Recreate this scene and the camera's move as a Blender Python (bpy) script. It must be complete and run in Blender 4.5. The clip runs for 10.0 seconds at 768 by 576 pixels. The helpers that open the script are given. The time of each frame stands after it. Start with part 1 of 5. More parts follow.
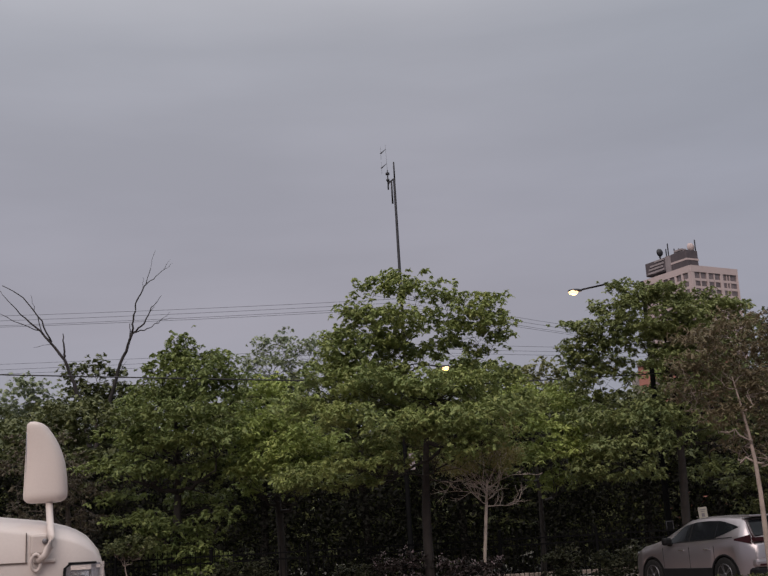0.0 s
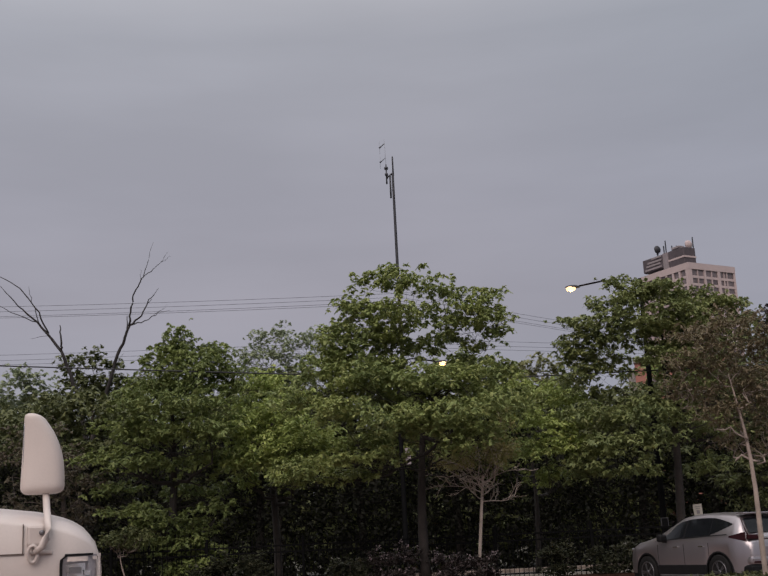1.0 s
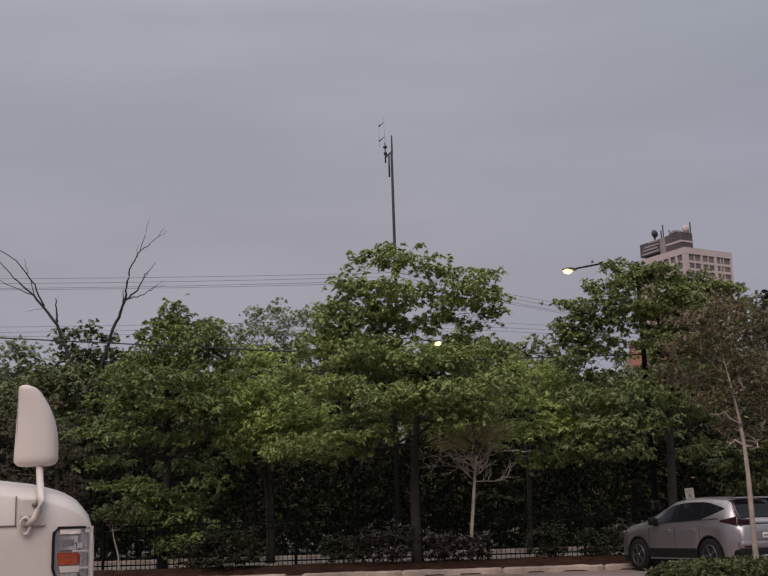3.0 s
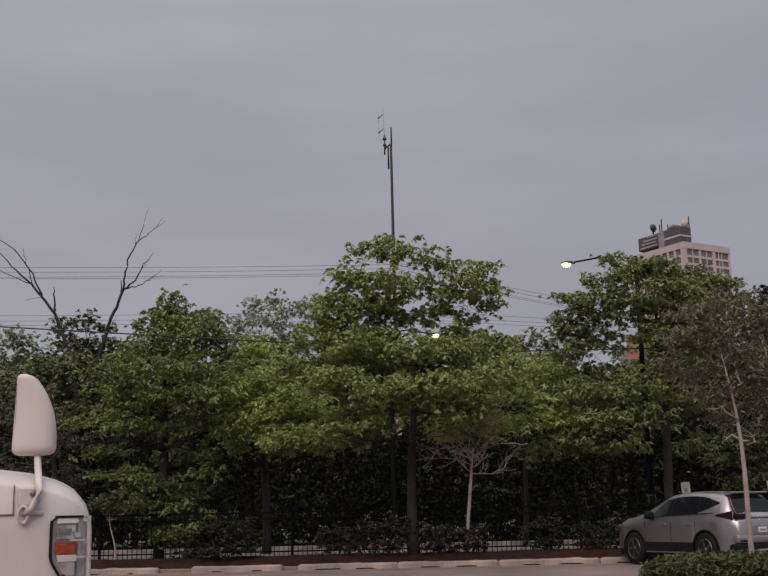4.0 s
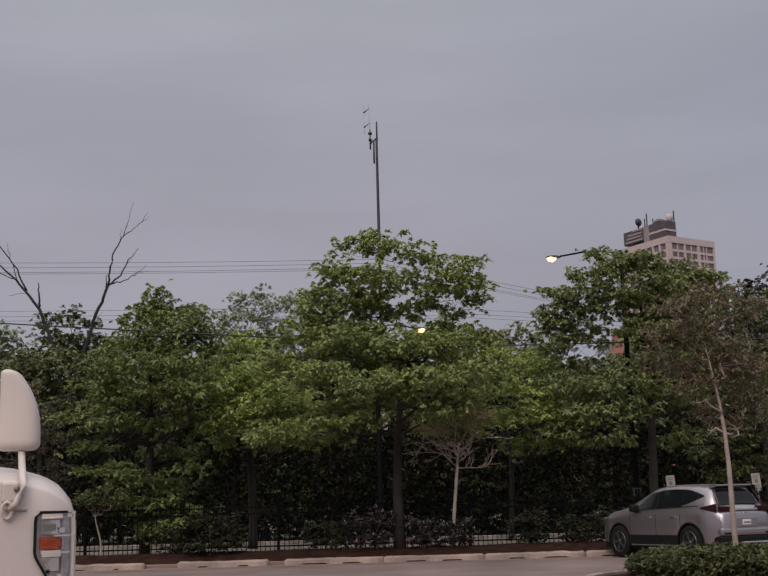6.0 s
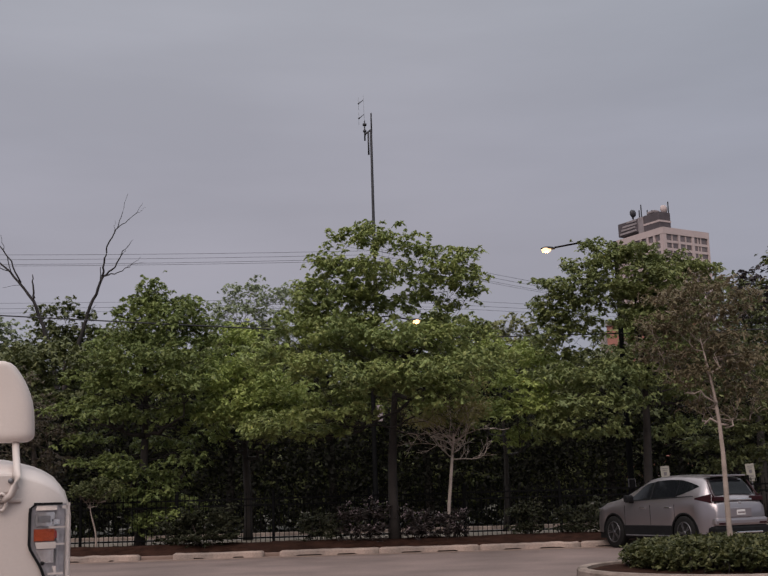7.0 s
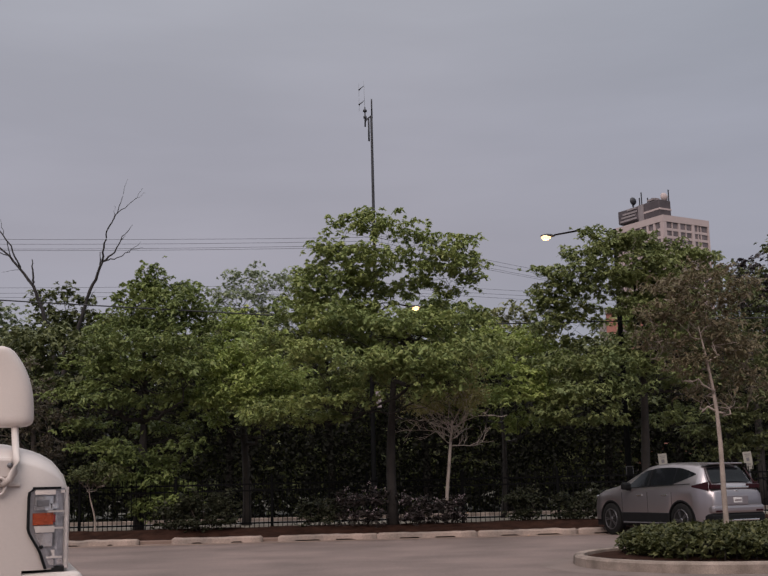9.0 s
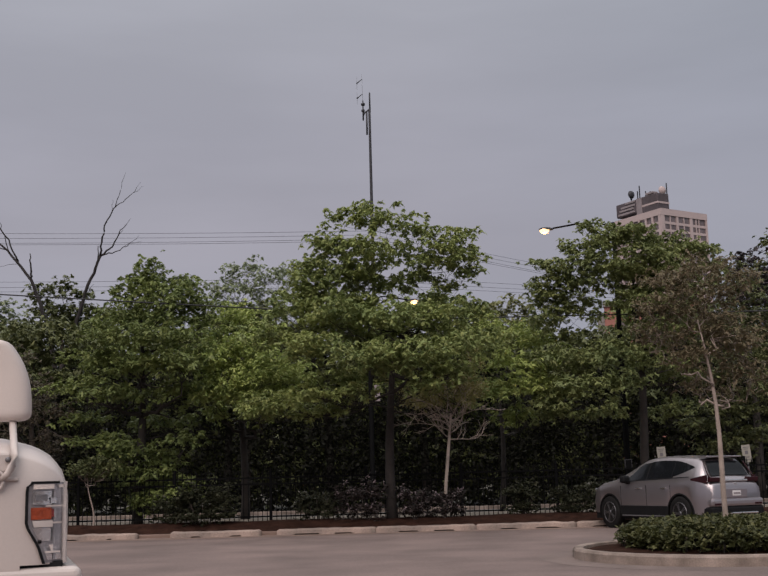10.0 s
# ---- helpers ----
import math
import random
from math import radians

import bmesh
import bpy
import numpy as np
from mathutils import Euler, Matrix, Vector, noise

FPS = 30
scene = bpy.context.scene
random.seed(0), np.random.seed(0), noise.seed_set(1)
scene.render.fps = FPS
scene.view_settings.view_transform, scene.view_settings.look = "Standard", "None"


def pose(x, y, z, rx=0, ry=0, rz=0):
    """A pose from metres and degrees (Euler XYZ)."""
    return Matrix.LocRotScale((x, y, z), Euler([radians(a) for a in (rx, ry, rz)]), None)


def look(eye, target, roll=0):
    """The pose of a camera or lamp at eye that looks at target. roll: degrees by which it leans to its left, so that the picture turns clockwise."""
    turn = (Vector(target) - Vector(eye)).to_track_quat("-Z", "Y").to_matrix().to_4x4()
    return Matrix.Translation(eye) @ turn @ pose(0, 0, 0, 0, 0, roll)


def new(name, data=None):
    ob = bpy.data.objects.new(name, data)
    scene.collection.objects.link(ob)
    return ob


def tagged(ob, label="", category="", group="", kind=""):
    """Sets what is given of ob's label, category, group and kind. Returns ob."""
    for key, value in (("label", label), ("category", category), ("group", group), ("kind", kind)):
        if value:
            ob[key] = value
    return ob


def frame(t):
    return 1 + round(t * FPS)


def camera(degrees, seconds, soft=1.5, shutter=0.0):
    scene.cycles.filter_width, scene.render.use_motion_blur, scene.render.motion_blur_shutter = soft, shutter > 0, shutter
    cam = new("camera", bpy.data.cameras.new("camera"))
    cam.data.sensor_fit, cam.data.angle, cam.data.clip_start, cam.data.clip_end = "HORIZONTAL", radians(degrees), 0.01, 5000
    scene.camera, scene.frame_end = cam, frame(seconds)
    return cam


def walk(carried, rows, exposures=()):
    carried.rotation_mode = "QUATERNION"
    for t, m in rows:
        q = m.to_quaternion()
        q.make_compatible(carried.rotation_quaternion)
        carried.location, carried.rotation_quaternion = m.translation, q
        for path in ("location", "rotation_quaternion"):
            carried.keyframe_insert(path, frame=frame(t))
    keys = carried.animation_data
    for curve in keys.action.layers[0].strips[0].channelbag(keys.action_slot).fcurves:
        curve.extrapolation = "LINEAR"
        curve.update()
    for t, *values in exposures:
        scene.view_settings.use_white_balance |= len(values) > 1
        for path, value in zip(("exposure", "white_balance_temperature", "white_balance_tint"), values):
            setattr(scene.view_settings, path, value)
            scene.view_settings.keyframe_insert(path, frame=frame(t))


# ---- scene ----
cam = camera(38.0, 10.0)
PATH = [
    (0, (-0.06, 0.756, 1.236), (-0.067, 2.703, 1.694), -3.3),
    (0.5, (-0.064, 0.748, 1.237), (-0.069, 2.696, 1.691), -3.0),
    (1, (-0.064, 0.747, 1.237), (-0.067, 2.696, 1.685), -2.8),
    (1.5, (-0.065, 0.766, 1.239), (-0.066, 2.717, 1.679), -2.5),
    (2, (-0.07, 0.768, 1.238), (-0.069, 2.721, 1.668), -2.2),
    (2.5, (-0.071, 0.778, 1.238), (-0.069, 2.733, 1.658), -2.0),
    (4, (-0.08, 0.782, 1.239), (-0.075, 2.742, 1.636), -1.3),
    (4.5, (-0.073, 0.771, 1.24), (-0.065, 2.732, 1.633), -1.2),
    (5, (-0.066, 0.779, 1.241), (-0.055, 2.74, 1.635), -1.4),
    (5.5, (-0.069, 0.77, 1.238), (-0.048, 2.731, 1.63), -1.5),
    (7, (-0.074, 0.791, 1.235), (-0.035, 2.756, 1.607), -1.7),
    (7.5, (-0.072, 0.771, 1.238), (-0.032, 2.737, 1.602), -1.7),
    (8, (-0.072, 0.773, 1.234), (-0.034, 2.74, 1.593), -1.6),
    (8.5, (-0.072, 0.772, 1.237), (-0.034, 2.741, 1.59), -1.4),
    (9, (-0.065, 0.767, 1.235), (-0.026, 2.736, 1.583), -1.4),
    (9.5, (-0.074, 0.799, 1.237), (-0.034, 2.769, 1.578), -1.5),
    (10, (-0.072, 0.797, 1.236), (-0.03, 2.768, 1.573), -1.5),
]
walk(cam, [(t, look(eye, target, roll)) for t, eye, target, roll in PATH], exposures=[(0, 0.02), (4, 0.02), (7, 0.06), (10, 0.08)])


# ---- world, sun ----
world = bpy.data.worlds.new("dusk_sky")
scene.world = world
world.use_nodes = True
wn, wl = world.node_tree.nodes, world.node_tree.links
wn.clear()
w_out, w_bg = wn.new("ShaderNodeOutputWorld"), wn.new("ShaderNodeBackground")
w_co, w_sep = wn.new("ShaderNodeTexCoord"), wn.new("ShaderNodeSeparateXYZ")
w_map, w_noise = wn.new("ShaderNodeMapping"), wn.new("ShaderNodeTexNoise")
w_ramp, w_cloud, w_mix = wn.new("ShaderNodeValToRGB"), wn.new("ShaderNodeMix"), wn.new("ShaderNodeMix")
w_sky = wn.new("ShaderNodeTexSky")
w_sky.sky_type, w_sky.sun_disc = "NISHITA", False
SUN_UP, SUN_TURN = 41.0, 198.0
w_sky.sun_elevation, w_sky.sun_rotation = radians(SUN_UP), radians(SUN_TURN)
wl.new(w_co.outputs["Generated"], w_sep.inputs[0])
wl.new(w_sep.outputs["Z"], w_ramp.inputs[0])
ramp = w_ramp.color_ramp
ramp.elements[0].position, ramp.elements[0].color = 0.0, (0.341, 0.335, 0.386, 1)
ramp.elements[1].position, ramp.elements[1].color = 1.0, (1.6, 1.57, 1.6, 1)
for at, colour in ((0.10, (0.339, 0.337, 0.397, 1)), (0.20, (0.351, 0.336, 0.39, 1)), (0.30, (0.357, 0.352, 0.409, 1)), (0.43, (0.373, 0.379, 0.43, 1)), (0.58, (0.62, 0.62, 0.66, 1))):
    ramp.elements.new(at).color = colour
w_map.inputs["Scale"].default_value = (2.2, 2.2, 11.0)
wl.new(w_co.outputs["Generated"], w_map.inputs[0])
wl.new(w_map.outputs[0], w_noise.inputs[0])
w_noise.inputs["Scale"].default_value, w_noise.inputs["Detail"].default_value, w_noise.inputs["Roughness"].default_value = 1.3, 5.0, 0.48
w_cr = wn.new("ShaderNodeMapRange")
w_cr.inputs["From Min"].default_value, w_cr.inputs["From Max"].default_value = 0.3, 0.7
w_cr.inputs["To Min"].default_value, w_cr.inputs["To Max"].default_value = 0.925, 1.06
wl.new(w_noise.outputs["Fac"], w_cr.inputs[0])
w_cloud.data_type, w_cloud.blend_type = "RGBA", "MULTIPLY"
w_cloud.inputs["Factor"].default_value = 1.0
wl.new(w_ramp.outputs[0], w_cloud.inputs["A"])
wl.new(w_cr.outputs[0], w_cloud.inputs["B"])
w_dim = wn.new("ShaderNodeMix")
w_dim.data_type, w_dim.blend_type = "RGBA", "MULTIPLY"
w_dim.inputs["Factor"].default_value, w_dim.inputs["B"].default_value = 1.0, (0.06, 0.06, 0.06, 1)
wl.new(w_sky.outputs[0], w_dim.inputs["A"])
# a closed deck of cloud lets a little of the clear sky through
w_mix.data_type = "RGBA"
w_mix.inputs["Factor"].default_value = 0.93
wl.new(w_dim.outputs["Result"], w_mix.inputs["A"])
wl.new(w_cloud.outputs["Result"], w_mix.inputs["B"])
w_side, w_tint = wn.new("ShaderNodeValToRGB"), wn.new("ShaderNodeMix")
w_shift = wn.new("ShaderNodeMapRange")
w_shift.inputs["From Min"].default_value, w_shift.inputs["From Max"].default_value = -0.4, 0.5
wl.new(w_sep.outputs["X"], w_shift.inputs[0])
wl.new(w_shift.outputs[0], w_side.inputs[0])
w_side.color_ramp.elements[0].color, w_side.color_ramp.elements[1].color = (1.02, 1.02, 1.01, 1), (0.87, 0.92, 0.935, 1)
w_side.color_ramp.elements.new(0.5).color = (1.015, 1.01, 1.0, 1)
w_tint.data_type, w_tint.blend_type = "RGBA", "MULTIPLY"
w_tint.inputs["Factor"].default_value = 1.0
wl.new(w_mix.outputs["Result"], w_tint.inputs["A"])
wl.new(w_side.outputs[0], w_tint.inputs["B"])
wl.new(w_tint.outputs["Result"], w_bg.inputs[0])
w_bg.inputs["Strength"].default_value = 1.01
wl.new(w_bg.outputs[0], w_out.inputs[0])

sun = new("sun", bpy.data.lights.new("sun", "SUN"))
sun.data.energy, sun.data.angle, sun.data.color = 1.85, radians(50), (1.0, 0.86, 0.79)
sun.matrix_world = look((-6, -18.5, 17), (0, 0, 0))

# ---- materials ----


def mat(name, base, rough=0.6, metal=0.0, vary=0.25, scale=6.0, fine=60.0, bump=0.2, dark=None, spec=0.5):
    """A surface with colour variation at two scales, and fine relief."""
    m = bpy.data.materials.new(name)
    m.use_nodes = True
    n, l = m.node_tree.nodes, m.node_tree.links
    b = n["Principled BSDF"]
    co = n.new("ShaderNodeTexCoord")
    big, small = n.new("ShaderNodeTexNoise"), n.new("ShaderNodeTexNoise")
    big.inputs["Scale"].default_value, big.inputs["Detail"].default_value = scale, 6
    small.inputs["Scale"].default_value, small.inputs["Detail"].default_value = fine, 3
    l.new(co.outputs["Object"], big.inputs[0])
    l.new(co.outputs["Object"], small.inputs[0])
    mix = n.new("ShaderNodeMix")
    mix.data_type = "RGBA"
    a = dark or tuple(c * (1 - vary) for c in base)
    z = tuple(min(1, c * (1 + vary)) for c in base) if dark is None else base
    mix.inputs["A"].default_value, mix.inputs["B"].default_value = (*a, 1), (*z, 1)
    r = n.new("ShaderNodeMapRange")
    r.inputs["From Min"].default_value, r.inputs["From Max"].default_value = 0.3, 0.7
    l.new(big.outputs["Fac"], r.inputs[0])
    l.new(r.outputs[0], mix.inputs["Factor"])
    grain = n.new("ShaderNodeMix")
    grain.data_type, grain.blend_type = "RGBA", "MULTIPLY"
    g = n.new("ShaderNodeMapRange")
    g.inputs["From Min"].default_value, g.inputs["From Max"].default_value = 0.25, 0.75
    g.inputs["To Min"].default_value, g.inputs["To Max"].default_value = 1 - vary * 0.8, 1 + vary * 0.5
    l.new(small.outputs["Fac"], g.inputs[0])
    grain.inputs["Factor"].default_value = 1.0
    l.new(mix.outputs["Result"], grain.inputs["A"])
    l.new(g.outputs[0], grain.inputs["B"])
    l.new(grain.outputs["Result"], b.inputs["Base Color"])
    b.inputs["Roughness"].default_value, b.inputs["Metallic"].default_value = rough, metal
    b.inputs["Specular IOR Level"].default_value = spec
    if bump:
        bp = n.new("ShaderNodeBump")
        bp.inputs["Strength"].default_value, bp.inputs["Distance"].default_value = bump, 0.01
        l.new(small.outputs["Fac"], bp.inputs["Height"])
        l.new(bp.outputs[0], b.inputs["Normal"])
    return m


def leaf_mat(name, low, high, odd, patch=0.8, glow=0.3, spec=0.25):
    """Leaves: patches of two greens, single leaves that stray, and light let through."""
    m = bpy.data.materials.new(name)
    m.use_nodes = True
    n, l = m.node_tree.nodes, m.node_tree.links
    b = n["Principled BSDF"]
    co, big, geo = n.new("ShaderNodeTexCoord"), n.new("ShaderNodeTexNoise"), n.new("ShaderNodeNewGeometry")
    big.inputs["Scale"].default_value, big.inputs["Detail"].default_value = patch, 4
    l.new(co.outputs["Object"], big.inputs[0])
    r = n.new("ShaderNodeMapRange")
    r.inputs["From Min"].default_value, r.inputs["From Max"].default_value = 0.32, 0.68
    l.new(big.outputs["Fac"], r.inputs[0])
    mix, stray = n.new("ShaderNodeMix"), n.new("ShaderNodeMix")
    mix.data_type = stray.data_type = "RGBA"
    mix.inputs["A"].default_value, mix.inputs["B"].default_value = (*low, 1), (*high, 1)
    l.new(r.outputs[0], mix.inputs["Factor"])
    p = n.new("ShaderNodeMath")
    p.operation, p.inputs[1].default_value = "POWER", 2.2
    l.new(geo.outputs["Random Per Island"], p.inputs[0])
    q = n.new("ShaderNodeMath")
    q.operation, q.inputs[1].default_value = "MULTIPLY", 0.75
    l.new(p.outputs[0], q.inputs[0])
    l.new(q.outputs[0], stray.inputs["Factor"])
    l.new(mix.outputs["Result"], stray.inputs["A"])
    stray.inputs["B"].default_value = (*odd, 1)
    l.new(stray.outputs["Result"], b.inputs["Base Color"])
    b.inputs["Roughness"].default_value, b.inputs["Specular IOR Level"].default_value = 0.55, spec
    t, s = n.new("ShaderNodeBsdfTranslucent"), n.new("ShaderNodeMixShader")
    l.new(stray.outputs["Result"], t.inputs[0])
    s.inputs[0].default_value = glow
    l.new(b.outputs[0], s.inputs[1])
    l.new(t.outputs[0], s.inputs[2])
    l.new(s.outputs[0], n["Material Output"].inputs[0])
    return m


def glow_mat(name, colour, strength):
    m = bpy.data.materials.new(name)
    m.use_nodes = True
    b = m.node_tree.nodes["Principled BSDF"]
    b.inputs["Base Color"].default_value = (*colour, 1)
    b.inputs["Emission Color"].default_value, b.inputs["Emission Strength"].default_value = (*colour, 1), strength
    return m


def glass_mat(name, colour, rough=0.0):
    m = bpy.data.materials.new(name)
    m.use_nodes = True
    b = m.node_tree.nodes["Principled BSDF"]
    b.inputs["Base Color"].default_value = (*colour, 1)
    b.inputs["Roughness"].default_value, b.inputs["Transmission Weight"].default_value, b.inputs["IOR"].default_value = rough, 1.0, 1.18
    return m


M_ASPHALT = mat("old_asphalt", (0.158, 0.114, 0.103), 0.85, vary=0.3, scale=0.6, fine=22, bump=0.6)
M_ROAD = mat("road_asphalt", (0.17, 0.16, 0.15), 0.85, vary=0.12, scale=0.3, fine=40)
M_WALK = mat("sidewalk_concrete", (0.18, 0.152, 0.12), 0.85, vary=0.12, scale=0.8, fine=40)
M_CONCRETE = mat("kerb_concrete", (0.315, 0.248, 0.212), 0.85, vary=0.3, scale=2.6, fine=60, bump=0.6, dark=(0.115, 0.088, 0.072))
M_APRON = mat("apron_concrete", (0.19, 0.13, 0.106), 0.85, vary=0.14, scale=1.2, fine=60, bump=0.4)
M_ISLEAPRON = mat("island_gutter_concrete", (0.15, 0.112, 0.1), 0.88, vary=0.2, scale=1.6, fine=50, bump=0.4)
M_MULCH = mat("bark_mulch", (0.029, 0.0138, 0.0098), 0.95, vary=0.45, scale=4, fine=38, bump=1.0, spec=0.06)
M_SOIL = mat("shaded_soil", (0.06, 0.055, 0.04), 0.95, vary=0.3, scale=0.6, fine=20, bump=0.6)
M_BARK = mat("grey_bark", (0.075, 0.06, 0.052), 0.9, vary=0.35, scale=5, fine=45, bump=0.8)
M_DARKBARK = mat("dark_bark", (0.025, 0.02, 0.018), 0.9, vary=0.35, scale=5, fine=45, bump=0.8)
M_PALEBARK = mat("pale_bark", (0.3, 0.24, 0.208), 0.9, vary=0.25, scale=5, fine=50, bump=0.6)
# pale bark again, lightened in colour to offset the tall crown's shade
M_YOUNGBARK = mat("young_bark_brightened", (0.44, 0.365, 0.315), 0.9, vary=0.25, scale=5, fine=50, bump=0.6)
M_DEADBARK = mat("dead_bark", (0.02, 0.0165, 0.0165), 0.9, vary=0.3, scale=4, fine=40, bump=0.6)
M_IRON = mat("black_iron", (0.006, 0.006, 0.0065), 0.7, vary=0.2, bump=0.1, spec=0.03)
M_STEEL = mat("galvanised_steel", (0.16, 0.155, 0.165), 0.55, 0.5, vary=0.15, scale=2, bump=0.1)
M_DARKSTEEL = mat("weathered_dark_steel", (0.04, 0.04, 0.047), 0.6, 0.4, vary=0.2, scale=2, bump=0.1)
M_WOODPOLE = mat("weathered_pole_wood", (0.05, 0.042, 0.038), 0.9, vary=0.25, scale=3, fine=40, bump=0.5)
M_WIRE = mat("wire_sheath", (0.02, 0.02, 0.024), 0.7, vary=0.1, bump=0)
M_WHITE = mat("truck_white_paint", (0.505, 0.442, 0.417), 0.32, vary=0.035, scale=3, fine=90, bump=0.015)
M_MIRROR_WHITE = mat("white_moulded_plastic", (0.525, 0.46, 0.432), 0.5, vary=0.03, scale=5, fine=120, bump=0.04)
M_BLACK = mat("black_plastic", (0.009, 0.009, 0.01), 0.55, vary=0.2, bump=0.1, spec=0.15)
M_RUBBER = mat("tyre_rubber", (0.011, 0.0105, 0.0105), 0.85, vary=0.25, bump=0.2, spec=0.15)
M_CHROME = mat("chrome", (0.75, 0.75, 0.76), 0.14, 1.0, vary=0.05, bump=0)
M_ALLOY = mat("alloy_wheel", (0.14, 0.138, 0.145), 0.35, 0.9, vary=0.1, bump=0)
M_SILVER = mat("silver_car_paint", (0.36, 0.325, 0.338), 0.3, 0.85, vary=0.03, scale=2, fine=300, bump=0)
M_CARGLASS = mat("dark_car_glass", (0.008, 0.009, 0.011), 0.06, vary=0.1, bump=0, spec=0.16)
M_STOP = mat("weathered_stop_concrete", (0.36, 0.272, 0.23), 0.9, vary=0.35, scale=2.2, fine=40, bump=0.4, dark=(0.16, 0.13, 0.115))
M_REDLENS = mat("red_lens", (0.024, 0.004, 0.006), 0.25, vary=0.1, bump=0, spec=0.2)
M_AMBER = mat("amber_lens", (0.22, 0.038, 0.013), 0.2, vary=0.12, scale=40, fine=160, bump=0.3)
M_REFLECTOR = mat("lamp_reflector", (0.80, 0.79, 0.80), 0.16, 0.95, vary=0.1, scale=18, bump=0.05)
M_HOUSING = mat("lamp_housing", (0.3, 0.285, 0.3), 0.3, 0.55, vary=0.2, scale=14, fine=60, bump=0.1)
M_LENSRED = mat("small_red_lens", (0.22, 0.03, 0.03), 0.25, vary=0.1, bump=0)
M_SEAM = mat("panel_gap_shadow_dirt", (0.1, 0.075, 0.065), 0.8, vary=0.2, bump=0)
M_LENS = glass_mat("clear_lens", (0.95, 0.95, 0.96))
M_SIGN = mat("sign_face", (0.275, 0.257, 0.222), 0.55, vary=0.08, bump=0.02)
M_SIGNMARK = mat("sign_print", (0.12, 0.11, 0.12), 0.6, vary=0.1, bump=0)
M_PLATE = mat("plate_face", (0.62, 0.60, 0.60), 0.5, vary=0.05, bump=0)
M_LIMESTONE = mat("pale_tower_stone", (0.44, 0.355, 0.35), 0.85, vary=0.06, scale=0.05, fine=0.6, bump=0)
M_TOWERGLASS = mat("tower_window_glass", (0.16, 0.13, 0.135), 0.2, vary=0.35, scale=0.12, fine=0.5, bump=0)
M_PENTHOUSE = mat("dark_plant_cladding", (0.075, 0.06, 0.068), 0.7, vary=0.25, scale=0.1, fine=0.6, bump=0)
M_LOUVRE = mat("grey_louvres", (0.24, 0.205, 0.215), 0.7, vary=0.15, scale=0.1, fine=0.6, bump=0)
M_BRICK = mat("red_brick", (0.29, 0.125, 0.1), 0.9, vary=0.15, scale=0.5, fine=6, bump=0.1)
M_PALEWALL = mat("pale_wall_panel", (0.22, 0.2, 0.19), 0.9, vary=0.1, scale=0.5, fine=6, bump=0.1)
M_LAMPGLOW = glow_mat("warm_lamp_glow", (1.0, 0.62, 0.33), 1.7)

L_MAIN = leaf_mat("locust_leaves", (0.1444, 0.1925, 0.075), (0.2562, 0.3025, 0.0963), (0.3294, 0.3438, 0.126), glow=0.32)
L_YELLOW = leaf_mat("yellow_green_leaves", (0.2014, 0.2652, 0.086), (0.3479, 0.4135, 0.1212), (0.4307, 0.4577, 0.1586), glow=0.32)
L_RIGHT = leaf_mat("elm_leaves", (0.1165, 0.1529, 0.066), (0.1933, 0.2232, 0.0796), (0.2575, 0.2704, 0.1058), glow=0.32)
L_LEFT = leaf_mat("maple_leaves", (0.1085, 0.1479, 0.0553), (0.1833, 0.2256, 0.0685), (0.2357, 0.2589, 0.0916), glow=0.32)
L_DEEP = leaf_mat("deep_green_leaves", (0.0729, 0.0882, 0.0414), (0.1166, 0.1305, 0.0504), (0.1507, 0.1575, 0.063), glow=0.22)
L_GREY = leaf_mat("grey_green_leaves", (0.1888, 0.223, 0.1416), (0.2655, 0.3056, 0.1864), (0.3422, 0.3776, 0.2301))
L_PALE = leaf_mat("distant_yellow_green_leaves", (0.16, 0.17, 0.075), (0.21, 0.215, 0.095), (0.24, 0.235, 0.11))
# near-black leaf colour that itself carries the deep shade beneath the woods
L_SHADE = leaf_mat("wood_leaves_painted_shade", (0.0092, 0.0095, 0.0077), (0.0119, 0.0121, 0.0097), (0.0167, 0.0176, 0.0132), glow=0.05, spec=0.04)
L_PURPLE = leaf_mat("plum_leaves", (0.1264, 0.0979, 0.0626), (0.1686, 0.1318, 0.0816), (0.1686, 0.155, 0.0802), glow=0.3)
L_DARKPLUM = leaf_mat("dark_plum_leaves", (0.035, 0.024, 0.03), (0.06, 0.045, 0.05), (0.05, 0.055, 0.04), glow=0.15)
L_BROWN = leaf_mat("brownish_leaves", (0.0638, 0.051, 0.0357), (0.0935, 0.0731, 0.051), (0.1105, 0.1003, 0.0595))
L_SHRUB = leaf_mat("shrub_leaves", (0.022, 0.027, 0.015), (0.045, 0.05, 0.027), (0.075, 0.07, 0.042))
L_ROSE = leaf_mat("flowering_shrub_leaves", (0.026, 0.022, 0.018), (0.05, 0.04, 0.036), (0.09, 0.07, 0.07))
L_BLOOM = leaf_mat("faded_pink_flowers", (0.21, 0.154, 0.168), (0.294, 0.231, 0.245), (0.35, 0.308, 0.308))
L_HEDGE = leaf_mat("hedge_leaves", (0.024, 0.029, 0.0115), (0.068, 0.076, 0.026), (0.16, 0.155, 0.064), patch=5.0)
L_YOUNG = leaf_mat("young_yellow_leaves", (0.2119, 0.2028, 0.078), (0.3081, 0.2769, 0.1092), (0.3575, 0.325, 0.156))

# ---- mesh helpers ----


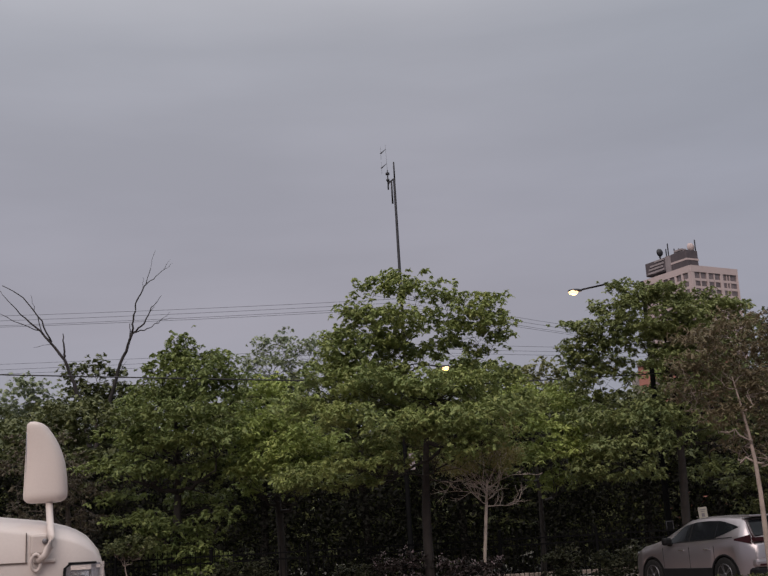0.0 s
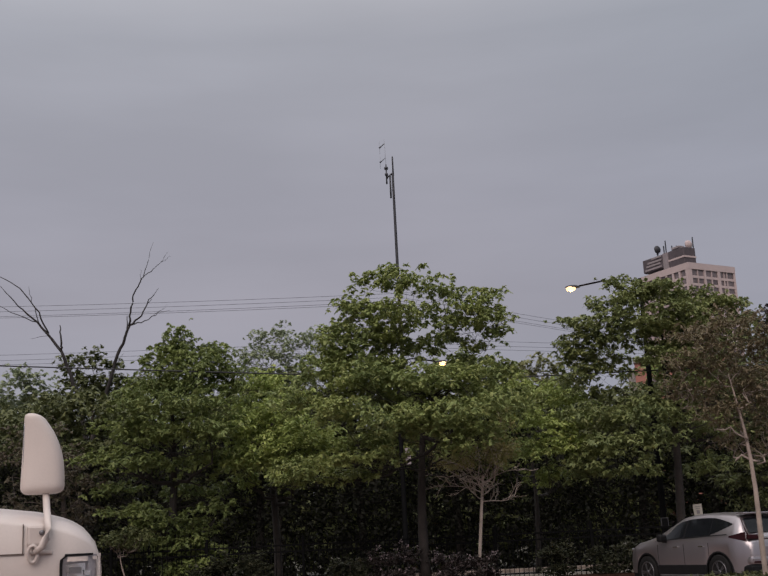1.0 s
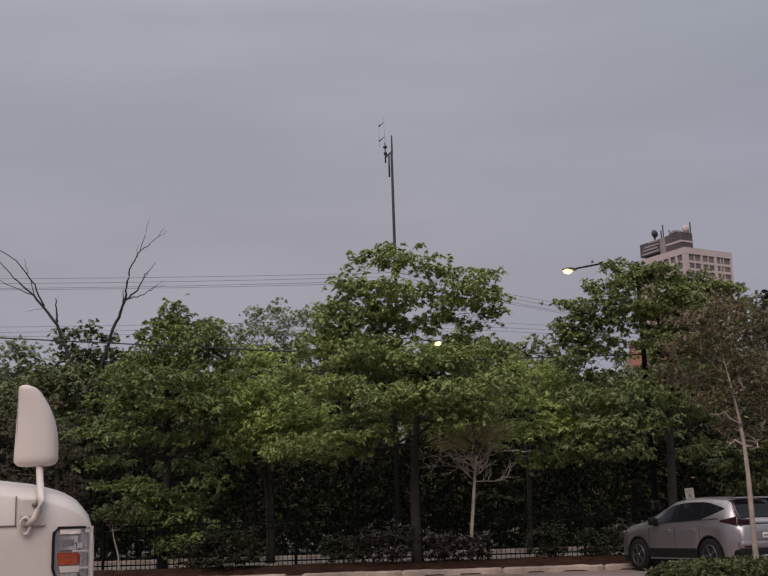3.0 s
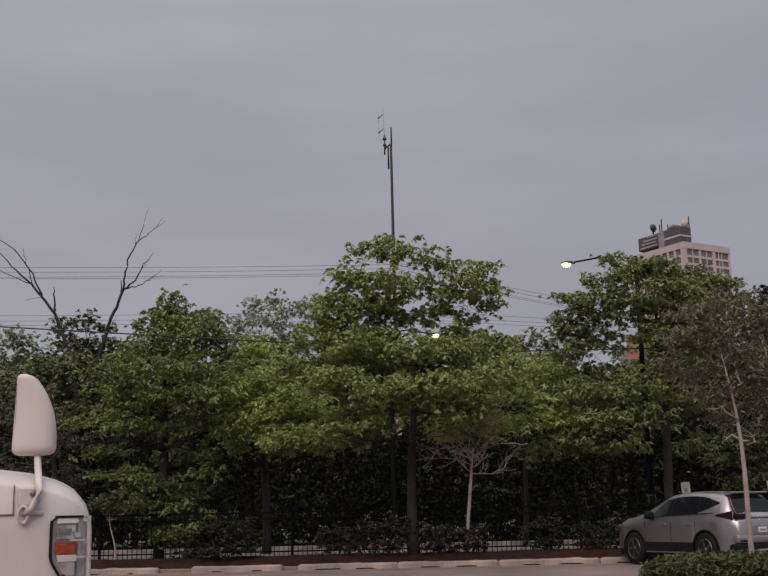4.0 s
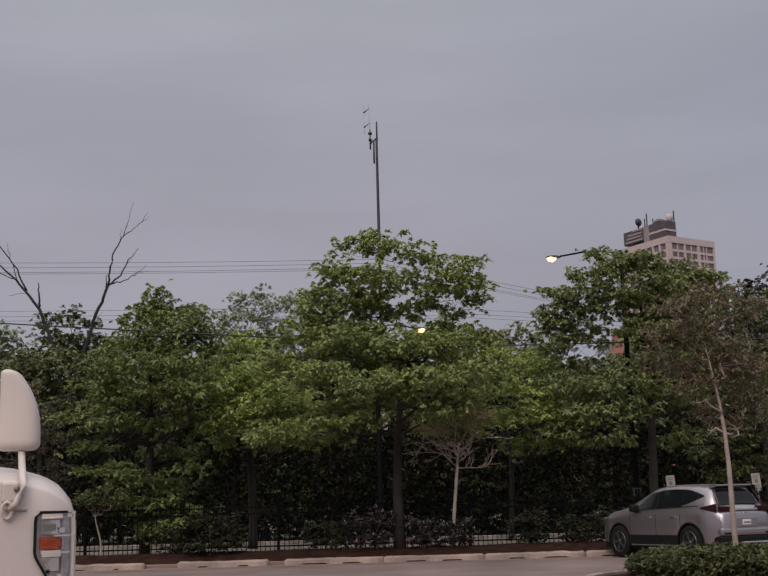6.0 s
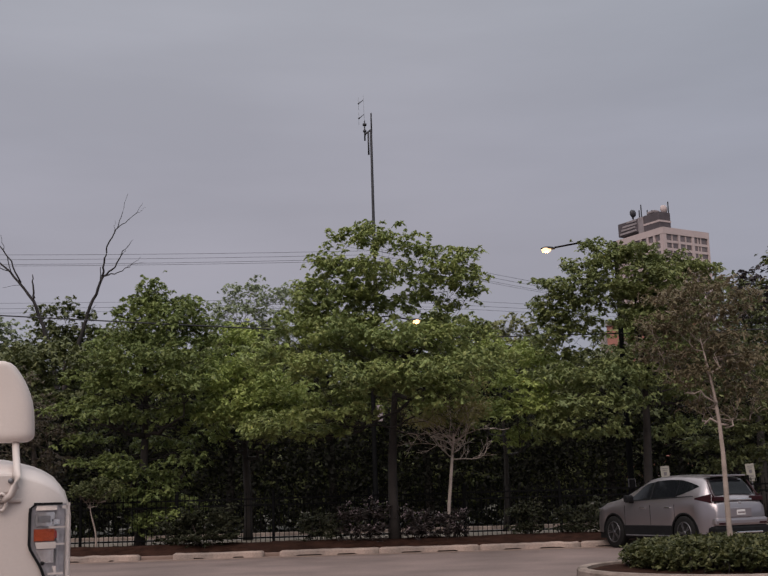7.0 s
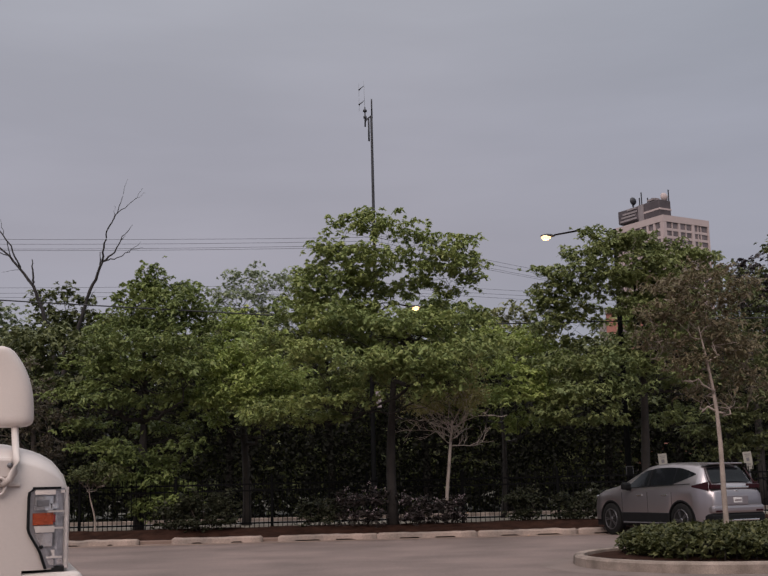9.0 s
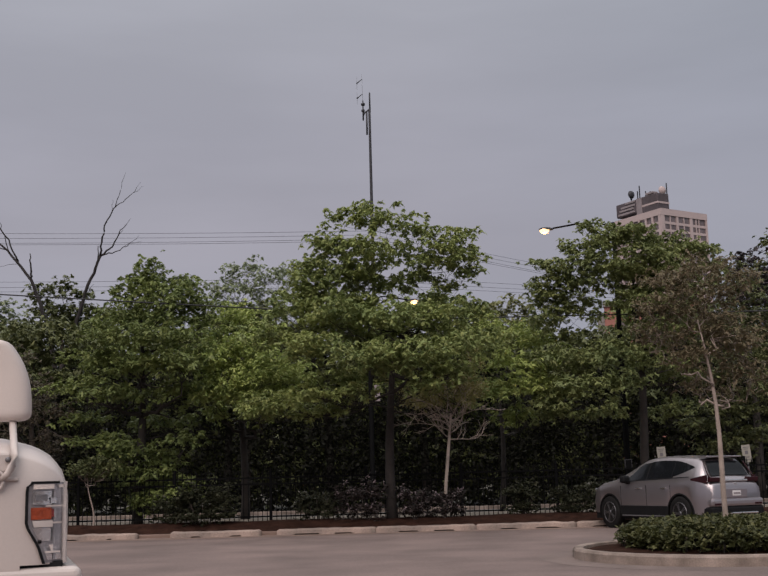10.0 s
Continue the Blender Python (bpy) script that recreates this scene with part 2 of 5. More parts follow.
def link(name, verts, faces, material, parent=None, smooth=False, label=""):
    me = bpy.data.meshes.new(name)
    me.from_pydata([tuple(v) for v in verts], [], [tuple(f) for f in faces])
    me.materials.append(material)
    if smooth:
        me.polygons.foreach_set("use_smooth", [True] * len(me.polygons))
    me.update()
    ob = new(name, me)
    if parent:
        ob.parent = parent
    return tagged(ob, label)


def part(name, bm, material, parent=None, label="", smooth=False):
    me = bpy.data.meshes.new(name)
    bmesh.ops.recalc_face_normals(bm, faces=bm.faces)
    bm.to_mesh(me)
    bm.free()
    me.materials.append(material)
    if smooth:
        me.polygons.foreach_set("use_smooth", [True] * len(me.polygons))
    ob = new(name, me)
    if parent:
        ob.parent = parent
    return tagged(ob, label)


def empty(name, x=0, y=0, z=0, turn=0):
    ob = new(name)
    ob.matrix_world = pose(x, y, z, 0, 0, turn)
    return ob


def box(x0, x1, y0, y1, z0, z1, bevel=0.0, bm=None, segments=2):
    bm = bm or bmesh.new()
    v = [bm.verts.new(p) for p in ((x0, y0, z0), (x1, y0, z0), (x1, y1, z0), (x0, y1, z0), (x0, y0, z1), (x1, y0, z1), (x1, y1, z1), (x0, y1, z1))]
    fs = [bm.faces.new([v[i] for i in f]) for f in ((3, 2, 1, 0), (4, 5, 6, 7), (0, 1, 5, 4), (1, 2, 6, 5), (2, 3, 7, 6), (3, 0, 4, 7))]
    if bevel:
        edges = list({e for f in fs for e in f.edges})
        bmesh.ops.bevel(bm, geom=edges, offset=bevel, segments=segments, affect="EDGES", profile=0.5)
    return bm


def tube(path, radii, sides=7, verts=None, faces=None):
    """A tapered tube along a path of points, added to lists of vertices and faces."""
    verts, faces = ([], []) if verts is None else (verts, faces)
    path = [Vector(p) for p in path]
    first = len(verts)
    up = Vector((0.13, 0.21, 0.97))
    for i, p in enumerate(path):
        d = (path[min(i + 1, len(path) - 1)] - path[max(i - 1, 0)]).normalized()
        a = d.cross(up)
        if a.length < 0.1:
            a = d.cross(Vector((1, 0, 0)))
        a.normalize()
        b = d.cross(a)
        for k in range(sides):
            an = 2 * math.pi * k / sides
            verts.append(p + (a * math.cos(an) + b * math.sin(an)) * radii[i])
    for i in range(len(path) - 1):
        for k in range(sides):
            u, w = first + i * sides + k, first + i * sides + (k + 1) % sides
            faces.append((u, w, w + sides, u + sides))
    faces.append(tuple(range(first, first + sides))[::-1])
    faces.append(tuple(range(len(verts) - sides, len(verts))))
    return verts, faces


def tube_part(name, path, radii, material, parent=None, sides=10, label=""):
    v, f = tube(path, radii, sides)
    return link(name, v, f, material, parent, True, label)


def lathe(name, profile, material, parent=None, sides=20, axis="z", label="", closed=True):
    """A turned piece from (radius, height) pairs; axis y lays it on its side."""
    v, f = [], []
    for r, h in profile:
        for k in range(sides):
            a = 2 * math.pi * k / sides
            v.append((r * math.cos(a), r * math.sin(a), h) if axis == "z" else (r * math.cos(a), h, r * math.sin(a)))
    for i in range(len(profile) - 1):
        for k in range(sides):
            a, b = i * sides + k, i * sides + (k + 1) % sides
            f.append((a, b, b + sides, a + sides))
    if closed:
        f.append(tuple(range(sides))[::-1])
        f.append(tuple(range(len(v) - sides, len(v))))
    return link(name, v, f, material, parent, True, label)


# ---- trees ----


def leaf_mesh(name, centres, normals, sizes, material, parent, rng, narrow=0.55):
    """Many pointed leaves, four corners each, at the given places."""
    n = len(centres)
    normals = normals / np.linalg.norm(normals, axis=1, keepdims=True)
    side = np.cross(normals, rng.normal(size=(n, 3)))
    side /= np.linalg.norm(side, axis=1, keepdims=True) + 1e-9
    along = np.cross(normals, side)
    s = sizes[:, None]
    fold = normals * s * 0.16
    quad = np.stack([centres - along * s, centres + side * s * narrow + fold, centres + along * s, centres - side * s * narrow + fold], 1)
    me = bpy.data.meshes.new(name)
    me.vertices.add(4 * n)
    me.vertices.foreach_set("co", quad.reshape(-1))
    me.loops.add(4 * n)
    me.loops.foreach_set("vertex_index", np.arange(4 * n, dtype=np.int32))
    me.polygons.add(n)
    me.polygons.foreach_set("loop_start", np.arange(0, 4 * n, 4, dtype=np.int32))
    me.materials.append(material)
    me.update(calc_edges=True)
    me.validate()
    ob = new(name, me)
    if parent:
        ob.parent = parent
    return ob


def sprays_in(lobes, per_m2, rng, shell=0.45):
    """Places of leaf sprays in ellipsoid lobes (x, y, z, half width, half height), thicker towards the outside and the top."""
    out = []
    for x, y, z, rx, rz in lobes:
        count = max(4, int(per_m2 * 4 * (rx * rx * rz) ** (2 / 3)))
        d = rng.normal(size=(count, 3))
        d /= np.linalg.norm(d, axis=1, keepdims=True)
        d[:, 2] = np.where(rng.random(count) < 0.72, np.abs(d[:, 2]), d[:, 2])
        r = rng.random(count) ** shell * (1 + 0.12 * rng.normal(size=count))
        out.append(np.array((x, y, z)) + d * r[:, None] * np.array((rx, rx * 0.9, rz)))
    return np.concatenate(out)


def compound_leaves(name, bases, aim, rise, length, hang, leaflet, material, parent, rng, pairs=5):
    """Feathered leaves that arch out and hang: a midrib with leaflets on both sides, one connected piece each."""
    n = len(bases)
    out = np.stack([np.cos(aim), np.sin(aim), np.zeros(n)], 1)
    across = np.stack([-np.sin(aim), np.cos(aim), np.zeros(n)], 1)
    roll = rng.normal(size=n) * 0.45
    across = across * np.cos(roll)[:, None] + np.array((0, 0, 1.0)) * np.sin(roll)[:, None]
    s = np.linspace(0, 1, pairs + 1)
    rib = bases[:, None] + out[:, None] * (length * np.cos(rise))[:, None, None] * s[None, :, None]
    rib[..., 2] += length[:, None] * (np.sin(rise)[:, None] * s - hang[:, None] * s**2)
    rib += rng.normal(size=rib.shape) * 0.006
    step = rib[:, 1:] - rib[:, :-1]
    step /= np.linalg.norm(step, axis=2, keepdims=True) + 1e-9
    size = leaflet * rng.uniform(0.7, 1.3, (n, pairs, 1)) * (1 - 0.45 * np.abs(s[1:] - 0.45) / 0.55)[None, :, None]
    points = [rib]
    for sign in (1, -1):
        way = across[:, None] * sign * 0.95 + step * 0.22 + np.array((0, 0, -0.3)) + rng.normal(size=step.shape) * 0.16
        points.append(rib[:, :-1] + way * size * 0.6 - step * size * 0.3)
        points.append(rib[:, 1:] + way * size)
    verts = np.concatenate(points, 1)
    per = verts.shape[1]
    face = []
    for side in range(2):
        belly = pairs + 1 + side * 2 * pairs
        for k in range(pairs):
            quad = (k, belly + k, belly + pairs + k, k + 1)
            face.append(quad if side else quad[::-1])
    faces = (np.arange(n)[:, None, None] * per + np.array(face)[None]).reshape(-1).astype(np.int32)
    me = bpy.data.meshes.new(name)
    me.vertices.add(n * per)
    me.vertices.foreach_set("co", verts.reshape(-1))
    me.loops.add(len(faces))
    me.loops.foreach_set("vertex_index", faces)
    me.polygons.add(len(faces) // 4)
    me.polygons.foreach_set("loop_start", np.arange(0, len(faces), 4, dtype=np.int32))
    me.materials.append(material)
    me.update(calc_edges=True)
    ob = new(name, me)
    if parent:
        ob.parent = parent
    return ob


def crown(name, lobes, material, parent, seed, pairs=3, per_m2=7.0, leaves=60, leaf=0.07, spray=0.3, droop=0.5, shell=0.5, grow=1.1, gaps=()):
    """Small umbrella-like tufts of arching leaves at the twigs' ends, thicker towards the outside of each lobe."""
    rng = np.random.default_rng(seed)
    sprays = sprays_in([(x, y, z, rx * grow, rz * grow) for x, y, z, rx, rz in lobes], per_m2, rng, shell)
    # each spray carries a few tufts side by side
    tufts = (sprays[:, None] + rng.normal(size=(len(sprays), 5, 3)) * np.array((0.6, 0.6, 0.2)) * spray).reshape(-1, 3)
    n, fingers = len(tufts), max(4, leaves // 22)
    size = 0.38 * spray * rng.uniform(0.6, 1.35, n)
    aim = 2 * math.pi * (np.arange(fingers)[None] / fingers + rng.random((n, 1))) + rng.normal(size=(n, fingers)) * 0.4
    rise = rng.uniform(-0.25, 0.75, (n, fingers))
    length = size[:, None] * rng.uniform(0.65, 1.15, (n, fingers))
    hang = droop * rng.uniform(0.5, 1.9, (n, fingers))
    bases = tufts[:, None] + rng.normal(size=(n, fingers, 3)) * (0.16 * size)[:, None, None]
    keep = rng.random((n, fingers)) < rng.uniform(0.6, 1.0, (n, 1))
    for gx, gz, gr in gaps:
        keep &= (bases[..., 0] - gx) ** 2 + (bases[..., 2] - gz) ** 2 > gr * gr
    compound_leaves(name, bases[keep], aim[keep], rise[keep], length[keep], hang[keep], leaf * 1.05 * (1.25 if pairs < 3 else 1.0), material, parent, rng, pairs)
    return sprays


def limbs(name, lobes, sprays, material, parent, seed, height, girth, fork=0.35, lean=0.0, twigs=7, sink=0.1, slim=0.85, leader=0.82):
    """Trunk with a limb to every lobe and twigs to some of its sprays, one tapered mesh."""
    rng = random.Random(seed)
    v, f = [], []
    top = height * leader
    trunk = []
    for i in range(9):
        t = i / 8
        trunk.append(Vector((lean * t + 0.06 * math.sin(5 * t + seed), 0.05 * math.sin(4 * t + 2 * seed), -sink + (top + sink) * t)))
    tube(trunk, [girth * (1.35 if i == 0 else 1.0) * (1 - 0.86 * (i / 8) ** 2.0) for i in range(9)], 10, v, f)

    def on_trunk(z):
        t = min(1.0, max(0.0, (z + sink) / (top + sink))) * 8
        i = min(7, int(t))
        return trunk[i].lerp(trunk[i + 1], t - i), girth * (1 - 0.86 * (t / 8) ** 2.0)

    # limbs grow from whatever wood stands nearest, so that they fork like a tree's
    nodes = [(p, on_trunk(p.z)[1]) for p in (on_trunk(height * fork + (top - height * fork) * i / 12)[0] for i in range(13))]
    for x, y, z, rx, rz in sorted(lobes, key=lambda l: math.hypot(l[0] - lean * 0.6, l[1]) + 0.3 * abs(l[2] - height * 0.6)):
        c = Vector((x, y, z - 0.5 * rz))
        start, thick = min(nodes, key=lambda q: (c - q[0]).length + 3.0 * max(0.0, q[0].z - c.z + 0.25))
        reach = (c - start).length
        r = slim * min(thick * 0.72, 0.03 + 0.018 * (reach + rz))
        bend = start.lerp(c, 0.5) + Vector((rng.uniform(-0.25, 0.25), rng.uniform(-0.25, 0.25), -0.14 * math.hypot(c.x - start.x, c.y - start.y) + rng.uniform(-0.12, 0.12)))
        path = []
        for i in range(7):
            t = i / 6
            path.append(start * (1 - t) ** 2 + bend * 2 * t * (1 - t) + c * t * t + Vector((rng.uniform(-1, 1), rng.uniform(-1, 1), rng.uniform(-1, 1))) * 0.08 * (0 < i < 6))
        tube(path, [r * (1 - 0.65 * i / 6) + 0.004 for i in range(7)], 6, v, f)
        nodes += [(path[i], r * (1 - 0.65 * i / 6)) for i in (2, 3, 4, 5, 6)]
        d = np.linalg.norm((sprays - np.array(c)) / np.array((rx, rx, rz)), axis=1)
        near = np.argsort(d)[: max(twigs * 4, 8)]
        for k in rng.sample(list(near), min(twigs, len(near))):
            a = path[rng.choice((3, 4, 5, 6))]
            e = Vector(sprays[k])
            m = a.lerp(e, 0.55) + Vector((rng.uniform(-0.1, 0.1), rng.uniform(-0.1, 0.1), rng.uniform(-0.14, 0.06)))
            tube([a, m, e], [r * 0.3 + 0.004, r * 0.18 + 0.003, 0.003], 5, v, f)
    return link(name, v, f, material, parent, True)


def tree(x, y, z, lobes, leaf_material, bark, label, seed, girth=0.14, lean=0.0, fork=0.35, twigs=7, height=None, category="tree", name="tree", slim=0.85, leader=0.82, **kw):
    """lobes: (x off the trunk, y off it, height above the datum, half width, half height)."""
    t = empty(name, x, y, z)
    local = [(a, b, c - z, d, e) for a, b, c, d, e in lobes]
    sprays = crown("crown", local, leaf_material, t, seed, **kw)
    limbs("trunk", local, sprays, bark, t, seed, height or max(l[2] for l in local), girth, fork, lean, twigs, slim=slim, leader=leader)
    return tagged(t, label, category)


def round_lobes(height, spread, clear, seed, count=11):
    """A plain full crown: lobes round a dome."""
    rng = random.Random(seed)
    out = []
    for i in range(count):
        t = (i + 0.5) / count
        z = clear + (height - clear) * (0.12 + 0.80 * t)
        w = spread * math.sqrt(max(0.08, 1 - (1.25 * t - 0.35) ** 2)) * 0.62
        a = i * 2.4 + rng.uniform(-0.4, 0.4)
        out.append((w * math.cos(a), w * 0.7 * math.sin(a), z, spread * rng.uniform(0.36, 0.5), (height - clear) * rng.uniform(0.12, 0.17)))
    return out


# ---- ground and road ----


def sheet(name, x0, x1, y0, y1, z, material, label, category, nx=1, ny=1, rise=None):
    v, f = [], []
    for j in range(ny + 1):
        for i in range(nx + 1):
            x, y = x0 + (x1 - x0) * i / nx, y0 + (y1 - y0) * j / ny
            v.append((x, y, z if rise is None else rise(x, y)))
    for j in range(ny):
        for i in range(nx):
            a = j * (nx + 1) + i
            f.append((a, a + 1, a + nx + 2, a + nx + 1))
    return tagged(link(name, v, f, material), label, category, kind="structure")


sheet("ground", -2500, 2500, -2500, 2500, -0.02, M_SOIL, "dark bare soil under the trees", "ground")
sheet("parking_lot", -60, 60, -60, 27.75, 0.0, M_ASPHALT, "worn grey-brown asphalt of the parking lot", "pavement")


sheet("gutter", -60, 60, 26.7, 27.7, 0.004, M_APRON, "dusty tan strip along the wheel stops", "pavement")


def bed_rise(x, y):
    t = min(1.0, max(0.0, (y - 27.7) / 0.9))
    back = min(1.0, max(0.0, (y - 29.4) / 1.2))
    return 0.04 + 0.235 * t - 0.07 * back + 0.05 * noise.noise((x * 0.7, y * 1.3, 0.0)) * t + 0.022 * noise.noise((x * 4, y * 4, 3.0))


sheet("mulch_bed", -22, 26, 27.72, 30.6, 0.2, M_MULCH, "reddish-brown bark mulch bed along the fence", "ground", 240, 18, bed_rise)
sheet("pavement", -60, 60, 30.6, 33.2, 0.225, M_WALK, "pale concrete sidewalk behind the fence", "pavement")
sheet("road", -120, 120, 33.2, 39.0, 0.13, M_ROAD, "grey asphalt road behind the fence", "road")
tagged(part("kerb", box(-60, 60, 33.2, 33.35, 0.0, 0.228, 0.02), M_CONCRETE), "concrete kerb between sidewalk and road", "kerb", kind="structure")
tagged(part("kerb", box(-60, 60, 39.0, 39.15, 0.0, 0.25, 0.02), M_CONCRETE), "concrete kerb on the road's far side", "kerb", kind="structure")


tagged(part("kerb", box(-60, 60, 27.58, 27.74, -0.05, 0.085, 0.02), M_APRON), "low worn concrete kerb at the mulch bed's edge", "kerb", kind="structure")


# ---- wheel stops along the mulch bed ----
def wheel_stop(x, y, length, turn):
    bm = bmesh.new()
    h, n = length / 2, 14
    a, b = 0.12 * math.sin(7 * x), 0.1 * math.sin(11 * x)
    notches = (((-0.55 + a) * h, (-0.28 + b) * h), ((0.26 - b) * h, (0.52 + a) * h))
    xs = sorted({-h, -h + 0.05, h - 0.05, h, *[c for a in notches for c in a], *[-h + 2 * h * i / n for i in range(1, n)]})
    rings = []
    for i, px in enumerate(xs):
        cut = 0.032 if any(a <= px <= b for a, b in notches) else 0.0
        end = 0.03 if px in (-h, h) else 0.0
        w = 0.03 * noise.noise((px * 3 + x, 0.0, 1.0)) - 0.01
        rings.append([bm.verts.new((px, yy, zz)) for yy, zz in ((-0.1 + end, cut), (-0.088 + end, 0.11 + w), (-0.05 + end, 0.145 - end + w), (0.05 - end, 0.15 - end + w), (0.1 - end, 0.1), (0.1 - end, 0.0))])
    for a, b in zip(rings, rings[1:]):
        for k in range(6):
            bm.faces.new((a[k], b[k], b[(k + 1) % 6], a[(k + 1) % 6]))
    bm.faces.new(rings[0])
    bm.faces.new(rings[-1][::-1])
    ob = part("wheel_stop", bm, M_STOP)
    ob.matrix_world = pose(x, y, 0.0, 0, 0, turn)
    return tagged(ob, "worn pale concrete wheel stop with drain notches", "wheel stop", "wheel stops along the mulch bed")


for k, x in enumerate([-8.9, -6.42, -3.56, -0.98, 1.33, 3.68, 6.04]):
    wheel_stop(x, (27.42 if x < 5 else 27.46) + 0.03 * math.sin(3 * k), 2.1 if x < -2 else 2.34, 0.8 * math.sin(5 * k))
for k in range(4):
    wheel_stop(9.6 + 2.6 * k, 27.46, 2.06, 0.0)

# ---- iron fence ----
fence = tagged(empty("fence", 0, 30.0, 0.2), "black wrought-iron picket fence behind the mulch bed", "fence")
for zr in (0.16, 0.98, 1.14):
    part("rail", box(-16, 19, -0.015, 0.015, zr - 0.02, zr + 0.02), M_IRON, fence)
post = part("post", box(-0.035, 0.035, -0.035, 0.035, -0.2, 1.3, 0.008), M_IRON, fence)
cap = lathe("cap", [(0.001, 0.075), (0.03, 0.06), (0.04, 0.03), (0.03, 0.005), (0.045, -0.005), (0.045, -0.02)], M_IRON, post, 10)
cap.location = (0, 0, 1.31)
post.location = (-2.5, 0, 0)
for k in range(-5, 9):
    if k:
        p2 = post.copy()
        p2.location = (-2.5 + 2.46 * k, 0, 0)
        scene.collection.objects.link(p2)
        c2 = cap.copy()
        scene.collection.objects.link(c2)
        c2.parent = p2
bm = box(-0.009, 0.009, -0.009, 0.009, 0.02, 1.24)
tip = [bm.verts.new(p) for p in ((-0.018, -0.009, 1.24), (0.018, -0.009, 1.24), (0.018, 0.009, 1.24), (-0.018, 0.009, 1.24), (0, 0, 1.34))]
for f in ((0, 1, 4), (1, 2, 4), (2, 3, 4), (3, 0, 4)):
    bm.faces.new([tip[i] for i in f])
picket = part("picket", bm, M_IRON, fence)
picket.location = (-15.9, 0, 0)
for k in range(1, 289):
    p2 = picket.copy()
    p2.location = (-15.9 + 0.121 * k, 0, 0)
    scene.collection.objects.link(p2)

# ---- island ----


def stadium(cx, cy, half, r, turn, grow=0.0, n=14):
    pts = []
    for s in (-1, 1):
        for i in range(n + 1):
            a = math.pi / 2 + math.pi * i / n + (math.pi if s > 0 else 0)
            pts.append(Vector((s * half + (r + grow) * math.cos(a), (r + grow) * math.sin(a), 0)))
    m = pose(cx, cy, 0, 0, 0, turn)
    return [m @ p for p in pts]


def ring_mesh(name, rings, material, label, category, fill=False, parent=None):
    v, f, n = [], [], len(rings[0])
    for ring in rings:
        v += ring
    for i in range(len(rings) - 1):
        for k in range(n):
            a, b = i * n + k, i * n + (k + 1) % n
            f.append((a, b, b + n, a + n))
    if fill:
        f.append(tuple(range((len(rings) - 1) * n, len(rings) * n)))
    return tagged(link(name, v, f, material, parent), label, category, kind="structure")


ISLE = (9.2, 17.55, 4.0, 2.22, 0.0)


def isle(grow, z):
    return [p + Vector((0, 0, z)) for p in stadium(*ISLE, grow=grow)]


ring_mesh("kerb", [isle(0.0, -0.02), isle(-0.01, 0.12), isle(-0.04, 0.15), isle(-0.13, 0.155), isle(-0.16, 0.14), isle(-0.16, 0.0)], M_CONCRETE, "rounded concrete kerb of the planted island", "kerb")
ring_mesh("island_apron", [isle(0.5, 0.003), isle(0.0, 0.006)], M_ISLEAPRON, "pale concrete gutter round the island", "pavement")
ring_mesh("island_bed", [isle(-0.155, 0.09), isle(-0.3, 0.12), isle(-0.7, 0.15)], M_MULCH, "bark mulch inside the planted island", "ground", True)

# unseen wall added behind the camera: closes the lot, darkens the car's reflections
tagged(part("added_wall_south", box(-45, 45, -26.4, -26.0, -0.1, 6.0), M_PALEWALL), "plain pale unseen wall, added to close the lot and darken reflections", "wall", kind="structure")


